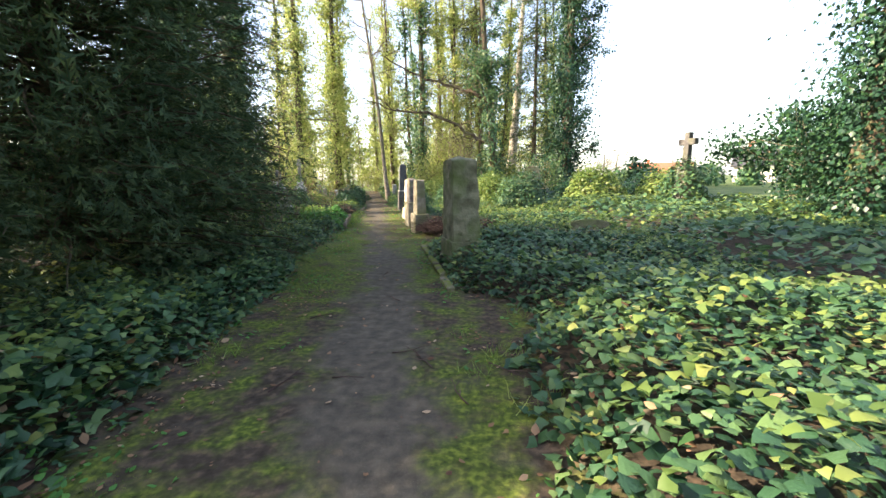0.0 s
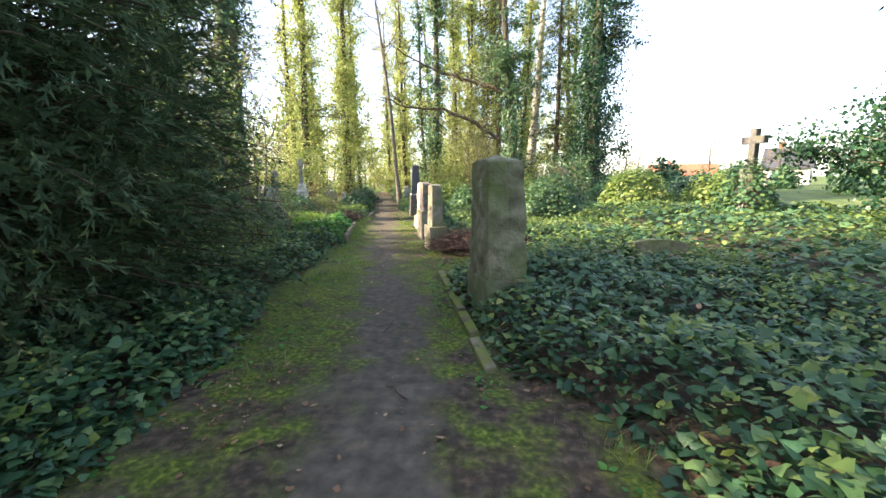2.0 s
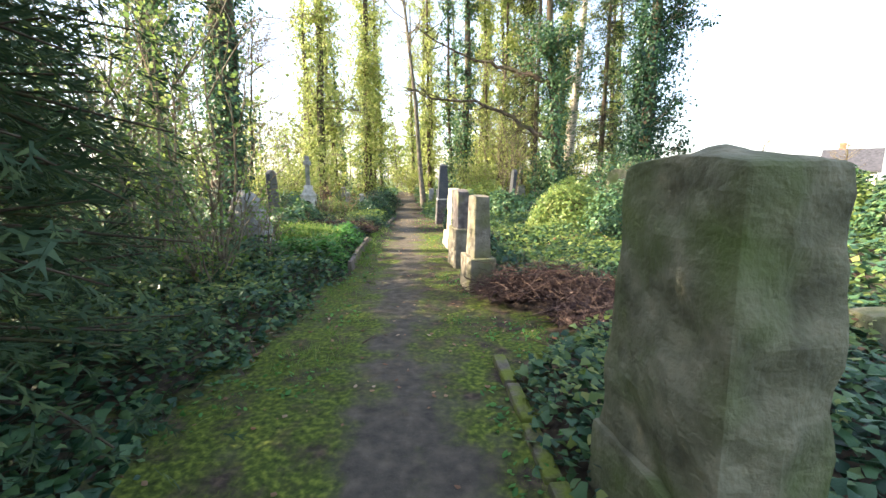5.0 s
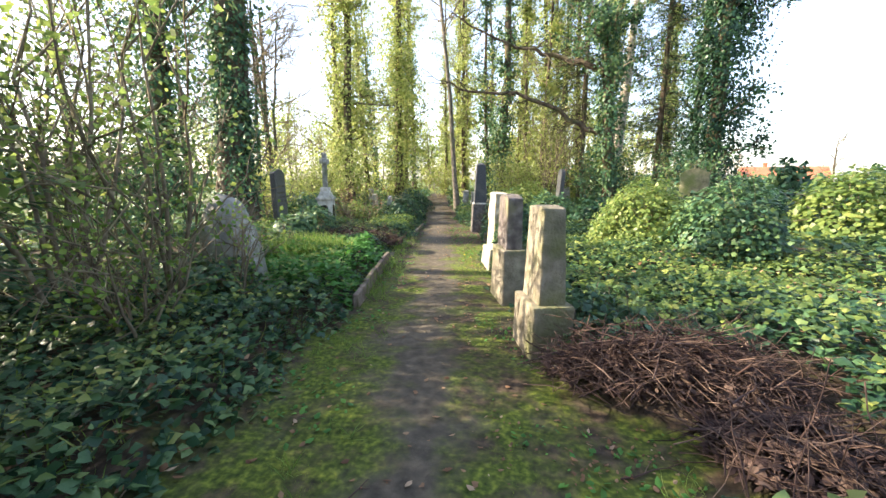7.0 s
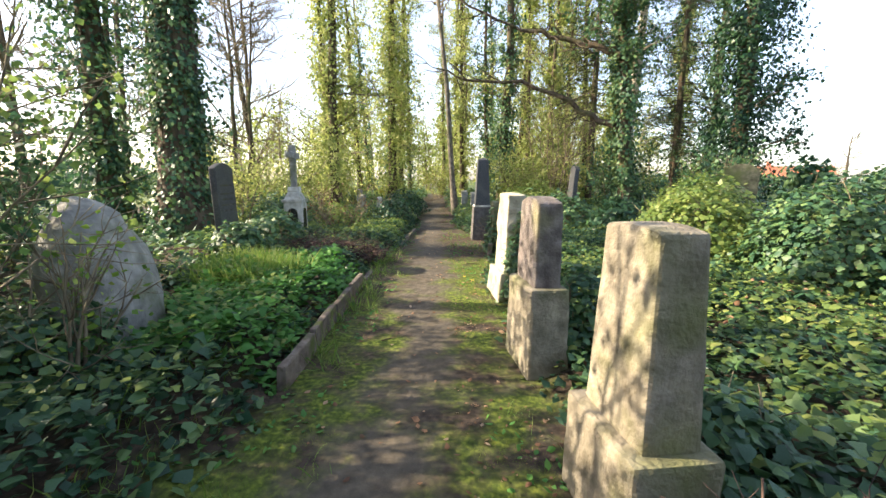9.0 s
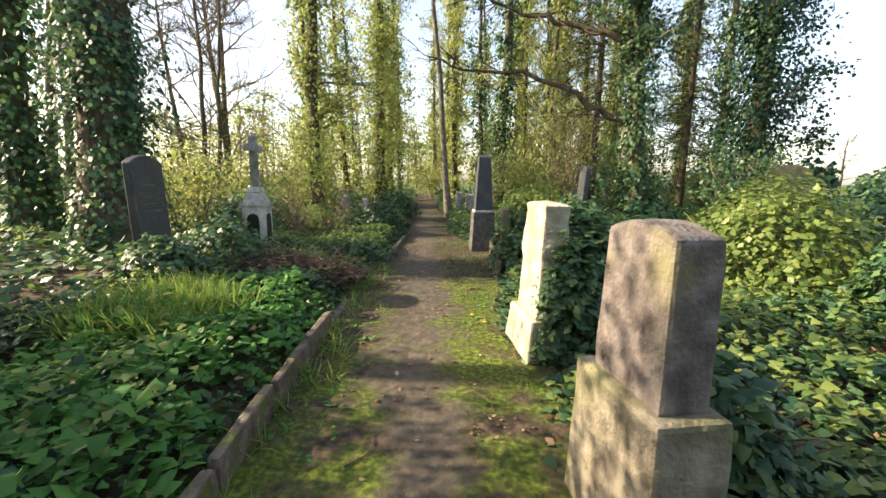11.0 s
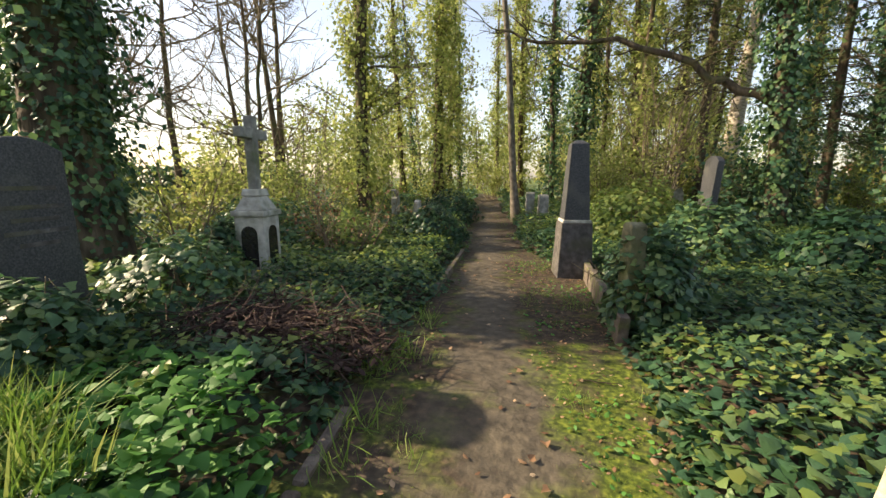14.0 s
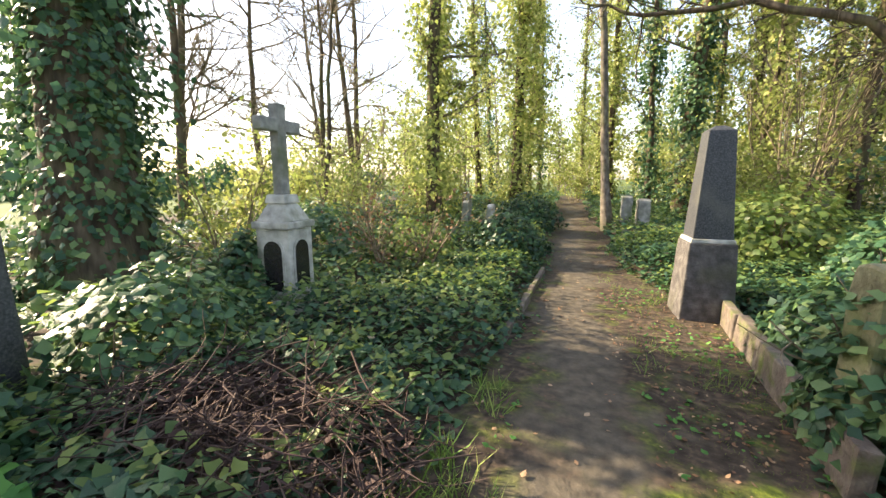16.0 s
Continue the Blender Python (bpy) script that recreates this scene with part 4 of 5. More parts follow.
# ---- trees ----
def tree(x, y, h, r, lean=(0, 0), bark=BARK, limbs=10, ivy=None, label="", group="", limb_length=2.2, depth=2, limb_from=0.35, name="tree", forks=4, twig_leaves=None):
    """ivy: leaves, shell radius low, shell radius high, top share of the height, leaf size, material."""
    t = thing(name, (x, y, soil(x, y) - 0.1), 0, label, "tree", group)
    k = 12
    zs = np.linspace(0, h, k)
    wob = np.cumsum(rng.normal(size=(k, 2)) * 0.05, axis=0)
    wob[0] = 0
    pts = np.c_[lean[0] * zs / h + wob[:, 0], lean[1] * zs / h + wob[:, 1], zs]
    rad = r * (1 - 0.7 * zs / h)
    rad[0] *= 1.5
    v, f = tube(pts, rad, 12)
    child("trunk", smooth(mesh_from("trunk", v, f, bark)), t)
    every = []
    for _ in range(limbs):
        out = []
        q = rng.uniform(limb_from, 1.0)
        p = np.array([np.interp(q * h, zs, pts[:, i]) for i in range(3)])
        a = rng.uniform(0, 2 * np.pi)
        branching(p, (math.cos(a), math.sin(a), rng.uniform(0.1, 0.9)), limb_length * rng.uniform(0.6, 1.2) * (1.25 - 0.6 * q), min(r * 0.28, 0.06), depth, out, 0.05, 0.17, forks)
        bv, bf = joined(out)
        child("limb", mesh_from("limb", bv, bf, BRANCH), t)
        every.append(bv)
    if twig_leaves:
        n, size, mat = twig_leaves
        bv = np.vstack(every)
        p = bv[rng.integers(0, len(bv), n)] + rng.normal(size=(n, 3)) * 0.16
        lv, lf = leaves(p, rng.normal(size=(n, 3)) + UP * 0.3, size * rng.uniform(0.5, 1.3, n), FOLD_SHAPE, np.c_[rng.normal(size=(n, 2)), np.full(n, -0.8)])
        tagged(child("crown", mesh_from("crown", lv, lf, mat), t), kind="stuff")
    if ivy:
        n, low, high, share, size, mat = ivy
        tufted = max(8, n // 36)
        cz = h * share * rng.uniform(0, 1, tufted) ** 1.1
        q = cz / (h * share)
        ca = rng.uniform(0, 2 * np.pi, tufted)
        lump = 1 + 0.35 * noise2(np.cos(ca) * 2 + x, cz * 0.9 + np.sin(ca) * 2, 1.0, x * 3 + y) + 0.3 * noise2(np.full(tufted, x), cz * 0.55, 1.0, y)
        reach = (low + (high - low) * q) * lump * rng.uniform(0.1, 1.35, tufted) ** 0.8
        width = (0.12 + 0.16 * (low + high) / 2) * rng.uniform(0.5, 1.5, tufted)
        pick = rng.integers(0, tufted, n)
        z = np.clip(cz[pick] + rng.normal(size=n) * width[pick] * 1.25 - 0.3 * width[pick], 0.02, h * share)
        cx, cy = np.interp(z, zs, pts[:, 0]), np.interp(z, zs, pts[:, 1])
        dx = reach[pick] * np.cos(ca[pick]) + rng.normal(size=n) * width[pick]
        dy = reach[pick] * np.sin(ca[pick]) + rng.normal(size=n) * width[pick]
        a, shell = np.arctan2(dy, dx), np.maximum(np.hypot(dx, dy), 1.05 * np.interp(z, zs, rad))
        p = np.c_[cx + shell * np.cos(a), cy + shell * np.sin(a), z]
        nrm = np.c_[np.cos(a), np.sin(a), np.full(n, 0.55)] + rng.normal(size=(n, 3)) * 0.5
        down = np.c_[rng.normal(size=(n, 2)) * 0.5, np.full(n, -1.0)]
        lv, lf = leaves(p, nrm, size * rng.uniform(0.55, 1.3, n), FOLD_SHAPE, down)
        tagged(child("ivy", mesh_from("ivy", lv, lf, mat), t, "climbing ivy"), kind="stuff")
    return t


NEARTREES, FARTREES = "ivy-clad trees", "trees of the wood"
tree(-9.0, 18.1, 18, 0.5, (0.2, 0.3), limbs=12, ivy=(14000, 0.5, 0.95, 0.8, 0.11, IVY), label="tall tree thickly clad in green ivy", group=NEARTREES, limb_length=1.8, limb_from=0.4, twig_leaves=(6000, 0.12, IVY))
tree(-11.8, 18.9, 18, 0.32, (-0.3, 0), limbs=18, ivy=(12000, 0.4, 1.7, 0.9, 0.14, IVY), label="tall dark ivy-clad tree", group=NEARTREES, limb_from=0.38, limb_length=3.2, twig_leaves=(11000, 0.14, IVY))
tree(-9.7, 28.2, 21, 0.24, (0.3, 0), limbs=18, ivy=(8000, 0.85, 0.8, 0.85, 0.15, SPRING_SUNLIT), label="ivy-covered tree column in sun", group=NEARTREES, limb_from=0.15, twig_leaves=(4000, 0.14, SPRING_SUNLIT))
tree(-9.6, 37.5, 24, 0.32, (0.4, 0), limbs=16, ivy=(11000, 1.45, 1.0, 0.9, 0.18, SPRING_SUNLIT), label="broad ivy-covered tree column beside the path", group=NEARTREES, limb_from=0.15, twig_leaves=(4500, 0.18, SPRING_SUNLIT))
tree(-4.15, 30.2, 18, 0.15, (-2.0, 1.0), GREYBARK, limbs=12, label="leaning pale-barked slender tree beside the path", group=NEARTREES, limb_length=2.6)
tree(-1.9, 33.5, 22, 0.28, (0.5, 0), limbs=14, ivy=(6500, 0.5, 0.6, 0.8, 0.16, IVY), label="straight dark trunk with ivy", group=NEARTREES, limb_from=0.12, twig_leaves=(4000, 0.16, SPRING_SUNLIT))
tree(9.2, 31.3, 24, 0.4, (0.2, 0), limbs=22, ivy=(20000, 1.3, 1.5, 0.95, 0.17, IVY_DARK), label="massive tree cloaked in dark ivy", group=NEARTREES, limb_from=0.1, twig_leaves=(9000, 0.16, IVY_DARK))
tree(6.8, 43.0, 20, 0.52, (1.2, 0), PALE_BARK, limbs=12, label="tree with a pale bare trunk", group=NEARTREES, limb_from=0.35, twig_leaves=(1500, 0.16, IVY))
tree(10.35, 10.5, 9, 0.55, (0.2, 0), limbs=5, ivy=(15000, 0.8, 1.2, 1.0, 0.12, IVY_DARK), label="thick tree trunk cloaked in ivy", group=NEARTREES)
tree(-12.8, 14.0, 15, 0.24, (0.2, 0), limbs=6, label="bare trunk beyond the saplings", group=NEARTREES, limb_from=0.3)
tree(-14.5, 9.0, 14, 0.22, (-0.2, 0.2), limbs=6, label="bare-branched tree beyond the undergrowth", group=NEARTREES, limb_from=0.3)
tree(-7.5, -1.6, 12, 0.3, (0.2, 0.1), limbs=14, ivy=(5000, 0.9, 1.2, 0.9, 0.14, IVY_DARK), label="ivy-clad tree shading the path's start", group=NEARTREES, limb_from=0.1, limb_length=2.4, twig_leaves=(8000, 0.15, IVY_DARK))


# unseen trees added behind the path's start, to block sky light from there
for x, y in [(-3.2, -11.5), (0.6, -9.0), (4.2, -8.0), (7.8, -7.0), (11.5, -4.5)]:
    tree(x, y, 12, 0.28, (0.2, 0.1), limbs=14, ivy=(2600, 1.6, 1.9, 0.95, 0.34, IVY_DARK), label="unseen ivy-clad tree blocking light behind the path's start", group=NEARTREES, limb_from=0.1, limb_length=2.6, depth=1, twig_leaves=(2600, 0.34, IVY_DARK))


def branch_tree(x, y):
    t = tree(x, y, 19, 0.28, (-1.9, 0.5), limbs=14, ivy=(5000, 0.6, 0.45, 0.5, 0.15, IVY), label="leaning tree with a long low bough over the path", group=NEARTREES, limb_from=0.3, twig_leaves=(5000, 0.15, IVY))
    out = []
    for start, ends in (((-0.3, 0.1, 3.6), [(-1.2, 0.3, 4.2), (-2.5, 0.5, 4.9), (-4.6, 0.9, 5.9), (-7.0, 1.4, 6.15), (-8.6, 1.8, 6.9)]), ((-0.6, 0.1, 6.6), [(-2.0, 0.4, 7.2), (-3.6, 0.7, 7.7), (-5.2, 1.0, 8.3), (-7.6, 1.4, 9.6)])):
        pts = np.array([start, *ends], dtype=float)
        fine = np.c_[[np.interp(np.linspace(0, 1, 16), np.linspace(0, 1, len(pts)), pts[:, i]) for i in range(3)]].T
        fine += rng.normal(size=fine.shape) * 0.05
        out.append(tube(fine, np.linspace(0.15, 0.035, 16), 7))
        for i in range(3, 16):
            for _ in range(2):
                branching(fine[i], (rng.normal() - 0.4, rng.normal(), rng.normal() * 0.6 + 0.1), rng.uniform(0.8, 2.0), 0.03, 1, out, 0.0, 0.18, 4)
    v, f = joined(out)
    child("bough", mesh_from("bough", v, f, BARK), t)
    return t


branch_tree(3.5, 27.8)

wood = [(-1.0, 47, 16, 0.24), (1.6, 41, 15, 0.22), (3.0, 50, 16, 0.24), (-5.4, 44, 15, 0.2), (-7.2, 52, 17, 0.24), (-3.4, 55, 16, 0.22), (-12.5, 50, 16, 0.26), (-14.5, 44, 14, 0.22),
        (10.5, 37, 15, 0.26), (12.0, 46, 14, 0.24), (5.0, 58, 16, 0.24), (-14.0, 60, 17, 0.26), (-10.0, 62, 16, 0.24), (0.5, 62, 17, 0.24), (9.0, 56, 15, 0.24), (-13.0, 35, 13, 0.2), (3.4, 38.5, 15, 0.2), (-3.2, 40, 15, 0.16), (0.6, 35.5, 14, 0.14), (-0.2, 41.5, 16, 0.16), (2.4, 45, 16, 0.18), (6.6, 47, 16, 0.2), (-6.0, 48.5, 15, 0.16), (-11.6, 44, 15, 0.18), (5.6, 41.5, 15, 0.16), (10.2, 41, 15, 0.2), (-16.5, 52, 15, 0.2)]
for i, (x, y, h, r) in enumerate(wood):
    tree(x, y, h * 1.5, r, (rng.normal() * 0.8, rng.normal() * 0.4), limbs=12, limb_from=0.12, twig_leaves=(2600, 0.14, SPRING_SUNLIT), ivy=(3200, 0.65, 0.6, 0.75, 0.19, (SPRING_SUNLIT, IVY)[i % 3 == 2]), label="ivy-clad tree in the sunlit wood", group=FARTREES, limb_length=3.0, forks=3)
bare = [(-17, 33, 11, 0.2), (-19.5, 36, 12, 0.22), (-16, 40, 12, 0.18), (-22, 31, 11, 0.2), (-15.5, 29, 9, 0.14), (-19, 25, 11, 0.2), (-24, 38, 12, 0.2), (-16.5, 23.5, 10, 0.16), (-22, 24, 12, 0.2), (-13.2, 26.5, 8, 0.1)]
for x, y, h, r in bare:
    tree(x, y, h * 1.15, r, (rng.normal() * 0.6, rng.normal() * 0.4), limbs=14, label="bare-branched tree against the sky", group="bare trees", limb_length=3.6, limb_from=0.18, forks=(4 if y < 32 else 3), depth=3)
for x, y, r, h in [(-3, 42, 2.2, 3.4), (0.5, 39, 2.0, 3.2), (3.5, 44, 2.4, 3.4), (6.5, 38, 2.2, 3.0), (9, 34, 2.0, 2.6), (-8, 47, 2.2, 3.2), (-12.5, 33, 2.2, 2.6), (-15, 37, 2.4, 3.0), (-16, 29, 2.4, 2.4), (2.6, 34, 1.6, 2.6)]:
    shrub(x, y, r, h, 12, 2400, SPRING_SUNLIT, 0.16, "pale sunlit undergrowth below the wood", group="undergrowth")


def conifer(x, y, r, h, low, count, label, needles=NEEDLE, droop=-0.03, thick=15, size=1.08, inner=0):
    """A dark evergreen: a trunk, whorls of boughs and drooping sprays."""
    t = thing("conifer", (x, y, soil(x, y) - 0.1), 0, label, "tree")
    v, f = tube(np.c_[np.zeros(8), np.zeros(8), np.linspace(0, h, 8)], np.linspace(0.2, 0.03, 8), 10)
    child("trunk", smooth(mesh_from("trunk", v, f, BARK)), t)
    out, spots, dirs = [], [], []
    for _ in range(count):
        z = low + (h - low) * rng.uniform() ** 1.15
        reach = r * (1 - 0.5 * ((z - low) / (h - low)) ** 1.8) * rng.uniform(0.75, 1.08)
        a = rng.uniform(0, 2 * np.pi)
        pts = bent((0, 0, z), (math.cos(a), math.sin(a), 0.12), reach, 0.09, 7, droop)
        out.append(tube(pts, np.linspace(0.028, 0.006, 8), 4))
        for i in range(1, 8):
            for _ in range(thick if i > 2 else thick // 3):
                spots.append(pts[i] + rng.normal(size=3) * (0.17, 0.17, 0.1))
                d = pts[i] - pts[i - 1]
                dirs.append(d / np.linalg.norm(d) + rng.normal(size=3) * 0.55 + np.array((0, 0, -0.25)))
    bv, bf = joined(out)
    tagged(child("bough", mesh_from("bough", bv, bf, BARK), t), kind="stuff")
    p, d = np.array(spots), np.array(dirs)
    n = len(p)
    lv, lf = leaves(p, np.c_[rng.normal(size=(n, 2)) * 0.45, np.ones(n)], size * rng.uniform(0.1, 0.27, n), SPRAY_SHAPE, d)
    tagged(child("crown", mesh_from("crown", lv, lf, needles), t, "needle foliage"), kind="stuff")
    if inner:
        z = low + 0.3 + (h - low - 0.6) * rng.uniform(0, 1, inner)
        reach = r * (1 - 0.5 * ((z - low) / (h - low)) ** 1.8) * 0.86 * np.sqrt(rng.uniform(0.05, 1, inner))
        a = rng.uniform(0, 2 * np.pi, inner)
        p = np.c_[reach * np.cos(a), reach * np.sin(a), z]
        lv, lf = leaves(p, np.c_[rng.normal(size=(inner, 2)), np.full(inner, 0.5)], rng.uniform(0.2, 0.42, inner), SPRAY_SHAPE, np.c_[np.cos(a), np.sin(a), rng.normal(size=inner) * 0.5])
        tagged(child("inner_foliage", mesh_from("inner_foliage", lv, lf, needles), t), kind="stuff")
    return t


conifer(-5.2, 2.7, 1.95, 3.1, 0.3, 150, "low dark evergreen shrub beside the path", inner=2500)
conifer(-5.65, 6.35, 3.3, 9.4, 0.55, 800, "broad dark evergreen tree overhanging the ivy", inner=17000)


conifer(2.9, 33.5, 2.2, 21, 5.5, 120, "tall spruce with drooping olive-brown boughs", SPRUCE, -0.12, 8, 1.6)
conifer(7.2, 33.5, 2.2, 20, 3.0, 220, "tall dark spruce behind the ivy-cloaked tree", NEEDLE, -0.1, 7, 1.7)


def holly(x, y, r, h):
    t = thing("holly_tree", (x, y, soil(x, y) - 0.05), 0, "dense dark glossy holly tree", "tree")
    every = []
    for _ in range(12):
        out = []
        a = rng.uniform(0, 2 * np.pi)
        branching((0, 0, 0.1), (math.cos(a) * rng.uniform(0.3, 0.9), math.sin(a) * 0.9, 1), h * rng.uniform(0.55, 0.9), 0.05, 2, out, 0.0, 0.14, 4)
        v, f = joined(out)
        every.append(v)
        child("stem", mesh_from("stem", v, f, BRANCH), t)
    n = 26000
    every = np.vstack(every)
    p = every[rng.integers(0, len(every), n)] + rng.normal(size=(n, 3)) * (0.2, 0.2, 0.18)
    p = p[p[:, 2] > 0.1]
    d = rng.normal(size=(n, 3))
    lv, lf = leaves(p, d[:len(p)] + rng.normal(size=(len(p), 3)) * 0.6 + UP * 0.5, 0.12 * rng.uniform(0.6, 1.3, len(p)), FOLD_SHAPE)
    tagged(child("crown", mesh_from("crown", lv, lf, IVY_DARK), t), kind="stuff")
    return t


holly(12.1, 12.7, 2.3, 5.6)


# ---- houses and hedge in the distance ----
def house(x, y, w, d, eaves, ridge, roof_mat, turn, label):
    hs = thing("house", (x, y, soil(x, y)), turn, label, "house", "far houses")
    bm = bmesh.new()
    prof = [(-w / 2, 0), (w / 2, 0), (w / 2, eaves), (0, ridge - 0.15), (-w / 2, eaves)]
    face = bm.faces.new([bm.verts.new((px, -d / 2, pz)) for px, pz in prof])
    ex = bmesh.ops.extrude_face_region(bm, geom=[face])
    bmesh.ops.translate(bm, vec=(0, d, 0), verts=[v for v in ex["geom"] if isinstance(v, bmesh.types.BMVert)])
    bmesh.ops.recalc_face_normals(bm, faces=bm.faces[:])
    part("wall", bm, RENDERWALL, hs)
    for sx in (-1, 1):
        bm = bmesh.new()
        prof = [(0, ridge), (sx * (w / 2 + 0.5), eaves - 0.35), (sx * (w / 2 + 0.5), eaves - 0.15), (0, ridge + 0.2)]
        face = bm.faces.new([bm.verts.new((px, -d / 2 - 0.4, pz)) for px, pz in prof])
        ex = bmesh.ops.extrude_face_region(bm, geom=[face])
        bmesh.ops.translate(bm, vec=(0, d + 0.8, 0), verts=[v for v in ex["geom"] if isinstance(v, bmesh.types.BMVert)])
        bmesh.ops.recalc_face_normals(bm, faces=bm.faces[:])
        part("roof", bm, roof_mat, hs)
    bm = block(0.8, 0.8, 1.8, 1, 1, 0.01, ridge - 0.6)
    c = part("chimney", bm, ROOF_RED, hs)
    c.location = (0.6, d * 0.2, 0)
    for wx in (-w / 4, w / 4):
        for wz in (1.0, 3.4):
            if wz + 1.3 < eaves:
                wd = part("window", block(1.1, 0.12, 1.3, 1, 1, 0.0, wz, 0, 0, 0.02), GLASS, hs)
                wd.location = (wx, -d / 2 - 0.02, 0)
                sill = part("sill", block(1.3, 0.2, 0.08, 1, 1, 0.0, wz - 0.08, 0, 0, 0.01), RENDERWALL, wd)
                sill.location = (0, -0.06, 0)
    return hs


house(62, 118, 9, 16, 2.2, 4.9, ROOF_RED, 70, "distant house with a red tiled roof")
house(56, 74, 7, 6, 3.0, 6.0, ROOF_DARK, 48, "distant house with a dark slate gable roof")
house(-18.4, 96, 2.4, 3, 2.0, 2.7, RENDERWALL, 10, "small whitewashed shed at the path's end")

pieces, stems = [], []
for _ in range(140):
    a = rng.uniform(-2.0, 1.9)
    R = rng.uniform(48, 85)
    cx, cy = math.sin(a) * R, math.cos(a) * R
    if -34 < cx < 14:
        continue
    n, r, h = 420, rng.uniform(1.5, 3.2), rng.uniform(2.0, 4.2)
    d = rng.normal(size=(n, 3))
    d[:, 2] = np.abs(d[:, 2])
    d /= np.linalg.norm(d, axis=1, keepdims=True)
    p = d * (r, r, h) * rng.uniform(0.6, 1.05, (n, 1)) + (cx, cy, 0)
    pieces.append(leaves(p, d + rng.normal(size=(n, 3)) * 0.5, rng.uniform(0.3, 0.7, n), FOLD_SHAPE))
v, f = joined(pieces)
tagged(new("far_hedge", mesh_from("far_hedge", v, f, IVY)), "distant hedges and bushes beyond the field", "hedge", kind="stuff")
pieces = []
for _ in range(60):
    x, y = rng.uniform(-60, 26), rng.uniform(64, 110)
    h = rng.uniform(9, 17)
    pts = bent((x, y, -0.2), (0, 0, 1), h, 0.05, 6)
    pieces.append(tube(pts, np.linspace(0.2, 0.04, 7), 5))
    for _ in range(12):
        branching(pts[rng.integers(2, 6)], (rng.normal(), rng.normal(), rng.uniform(0.2, 1)), h * 0.25, 0.06, 1, pieces, 0.04, 0.15, 4)
v, f = joined(pieces)
tagged(new("far_wood", mesh_from("far_wood", v, f, BRANCH)), "far wood of bare trunks and twigs", "wood", kind="stuff")
n = 26000
pick = rng.integers(0, len(v), n)
p = v[pick] + rng.normal(size=(n, 3)) * 0.6
p = p[p[:, 2] > 0.2]
lv, lf = leaves(p, rng.normal(size=(len(p), 3)) + UP * 0.4, rng.uniform(0.25, 0.6, len(p)), FOLD_SHAPE)
tagged(new("far_foliage", mesh_from("far_foliage", lv, lf, SPRING_SUNLIT)), "pale green foliage of the far wood", "wood", kind="stuff")
for x, y, r, h in [(38, 66, 2.5, 7), (44, 60, 2.5, 6.5), (30, 72, 2.5, 6), (50, 52, 2.5, 7), (24, 62, 2.2, 5)]:
    tree(x, y, h, 0.16, limbs=14, label="small bare tree by the far field", group="field trees", limb_length=2.6, limb_from=0.2)


# ---- small things on the ground ----
def fallen_twig(x, y, length, turn, r=0.006):
    pts = bent((0, 0, 0), (1, 0, 0), length, 0.16, 6)
    pts[:, 2] = np.abs(pts[:, 2]) * 0.3 + r
    out = [tube(pts, np.linspace(r, r * 0.4, 7), 5)]
    for k in (2, 4):
        side = bent(pts[k], (0.6, rng.choice((-1, 1)) * 0.8, 0.1), length * 0.25, 0.15, 3)
        side[:, 2] = np.abs(side[:, 2]) * 0.5 + r
        out.append(tube(side, np.linspace(r * 0.6, r * 0.3, 4), 4))
    v, f = joined(out)
    ob = new("fallen_twig", mesh_from("fallen_twig", v, f, TWIG))
    ob.matrix_basis = pose(x, y, soil(x, y) + 0.004, 0, 0, turn)
    return tagged(ob, "thin dry twig fallen on the path", "twig", "fallen twigs")


for x, y, length, turn in [(-0.15, 3.2, 0.45, 115), (-0.5, 3.5, 0.3, 10), (0.3, 3.3, 0.6, -40), (0.1, 2.7, 0.35, 120), (-1.3, 2.9, 0.4, 60), (-0.9, 3.1, 0.3, 5), (-0.6, 5.0, 0.3, 150), (-1.5, 4.4, 0.3, 30),
                           (-1.0, 6.3, 0.3, 80), (-0.4, 9.7, 0.5, 20), (-0.2, 9.5, 0.4, -30), (-1.9, 9.2, 0.25, 70), (-2.6, 13.4, 0.35, 40), (-1.9, 14.6, 0.3, 100), (-1.8, 16.6, 0.4, 60), (-2.2, 17.4, 0.3, 15), (-3.5, 17.2, 0.35, 95), (-2.4, 19.6, 0.3, 20), (-2.1, 20.6, 0.3, 140)]:
    fallen_twig(x, y, length, turn)


def fallen_leaf(x, y, size, turn):
    v, f = IVY_SHAPE
    w = v.copy() * size
    w[:, 2] = np.abs(v[:, 0]) * size * 0.5 + 0.012
    ob = new("fallen_leaf", mesh_from("fallen_leaf", w, f, LITTER))
    ob.matrix_basis = pose(x, y, soil(x, y), 6, 8, turn)
    return tagged(ob, "pale brown curled leaf fallen on the path", "leaf", "fallen leaves")


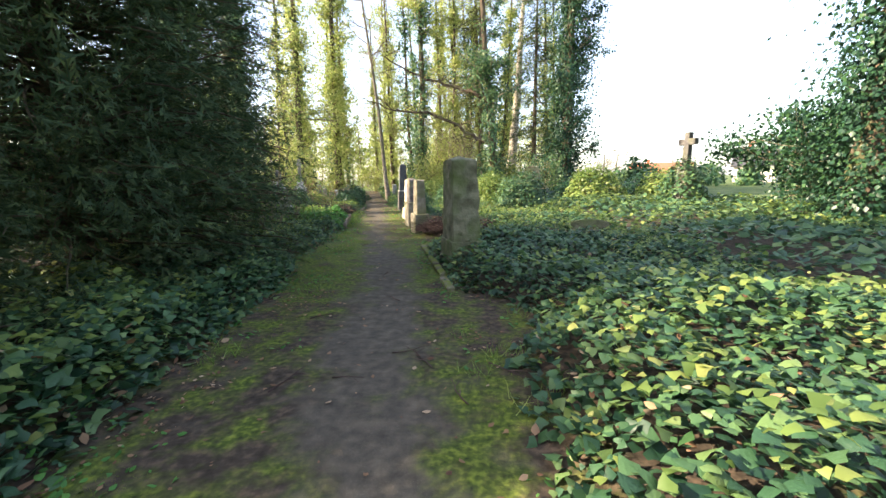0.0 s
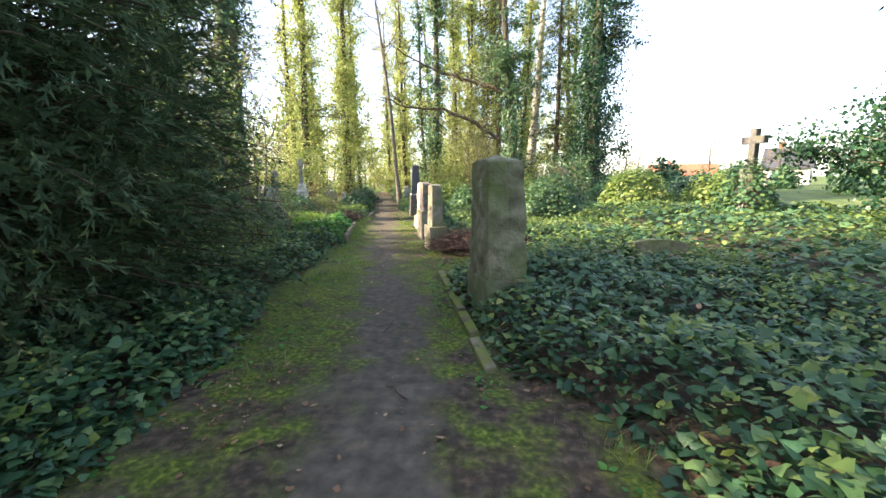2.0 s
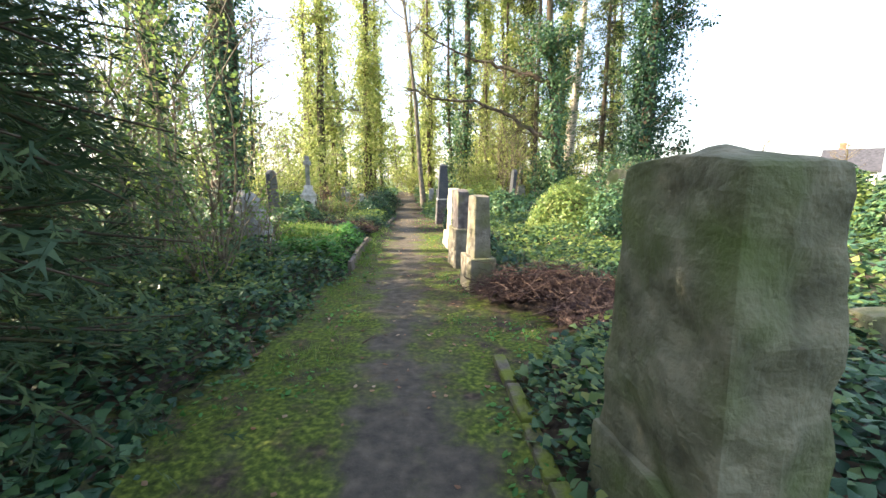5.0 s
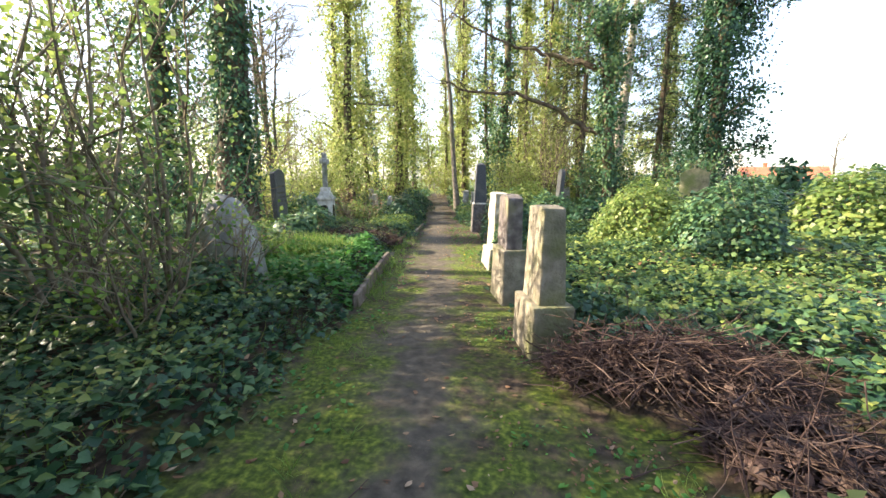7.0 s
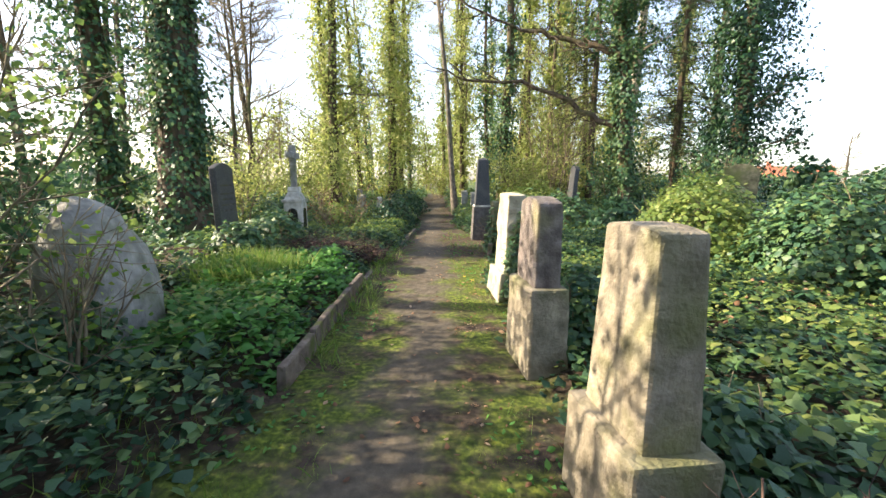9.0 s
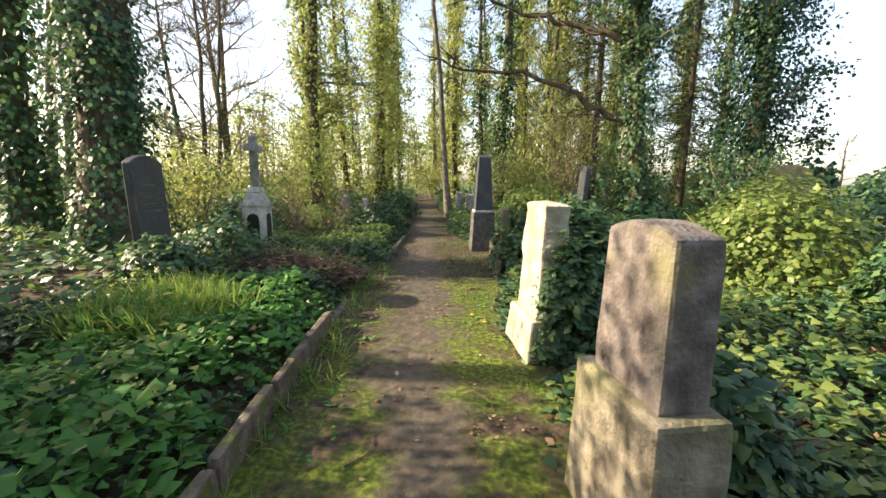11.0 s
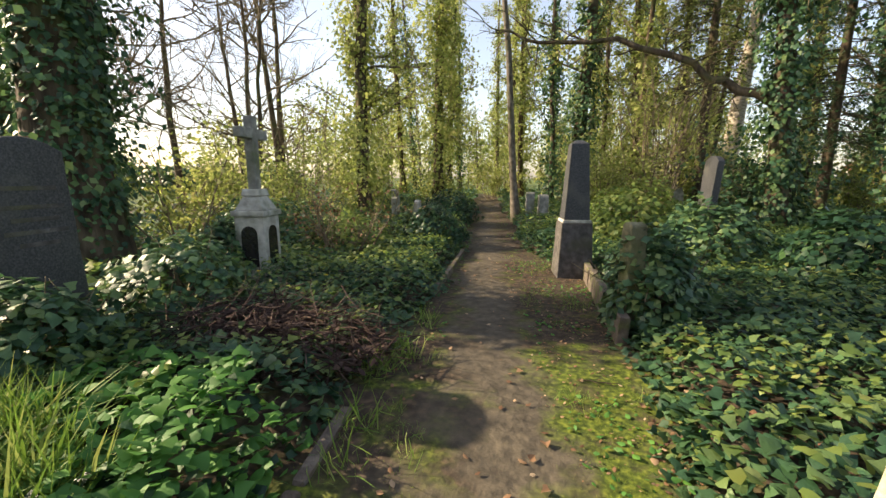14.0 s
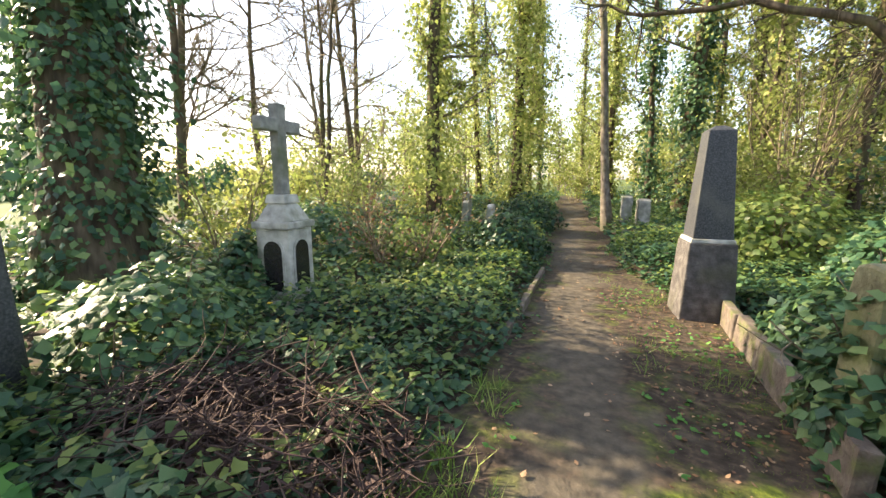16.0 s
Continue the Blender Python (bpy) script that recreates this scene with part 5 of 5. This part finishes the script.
for i in range(46):
    y = rng.uniform(1.6, 22)
    x = mid(y) + rng.normal() * 0.65
    if left(np.array([y]))[0] + 0.1 < x < right(np.array([y]))[0] - 0.05:
        fallen_leaf(x, y, rng.uniform(0.03, 0.07), rng.uniform(0, 360))


def dandelion(x, y, z=0.0):
    d = thing("dandelion", (x, y, soil(x, y) + z), 0, "small yellow dandelion flower in the ivy", "flower", "yellow flowers")
    v, f = tube(np.array([(0, 0, 0), (0.005, 0, 0.04), (0.01, 0.005, 0.09)]), [0.003, 0.003, 0.0025], 5)
    stalk = child("stalk", mesh_from("stalk", v, f, HERB), d)
    n = 26
    a = np.arange(n) * 2.4
    p = np.tile(np.array((0.01, 0.005, 0.09)), (n, 1))
    along = np.c_[np.cos(a), np.sin(a), np.linspace(0.1, 0.9, n)]
    v, f = leaves(p, np.tile(UP, (n, 1)) + along * 0.1, np.full(n, 0.028), OVAL_SHAPE, along)
    child("blossom", mesh_from("blossom", v, f, YELLOW), stalk, "yellow petals")
    return d


for x, y, z in [(-1.5, 1.75, 0.02), (-1.47, 1.68, 0.0), (-0.85, 14.2, 0.25), (-2.05, 15.9, 0.02), (-1.9, 15.7, 0.02), (-5.3, 18.6, 0.2), (-6.0, 18.2, 0.25)]:
    dandelion(x, y, z)

# young shoots standing over the ivy
x, y = scatter(-6.2, 4.0, 2.0, 22, 2.2)
c, off = canopy(x, y)
ok = (off > 0.2) & clear_of(x, y) & ~herb_bed(x, y)
x, y, c = x[ok], y[ok], c[ok]
pts, ups, sizes = [], [], []
for px, py, pc in zip(x, y, c):
    top = rng.uniform(0.12, 0.3)
    base = soil(px, py) + pc * 0.7
    for k in range(9):
        f = k / 8
        a = k * 2.2
        pts.append((px + 0.02 * math.cos(a), py + 0.02 * math.sin(a), base + top * f))
        ups.append((math.cos(a) * 0.5, math.sin(a) * 0.5, 1.0))
        sizes.append(0.075 * (1.1 - 0.6 * f))
ups = np.array(ups)
v, f = leaves(np.array(pts), ups * (-1, -1, 1), np.array(sizes), OVAL_SHAPE, ups * (1, 1, 0.3))
tagged(new("young_shoots", mesh_from("young_shoots", v, f, SPRING_SUNLIT)), "yellow-green young shoots standing above the ivy", "herbs", kind="stuff")
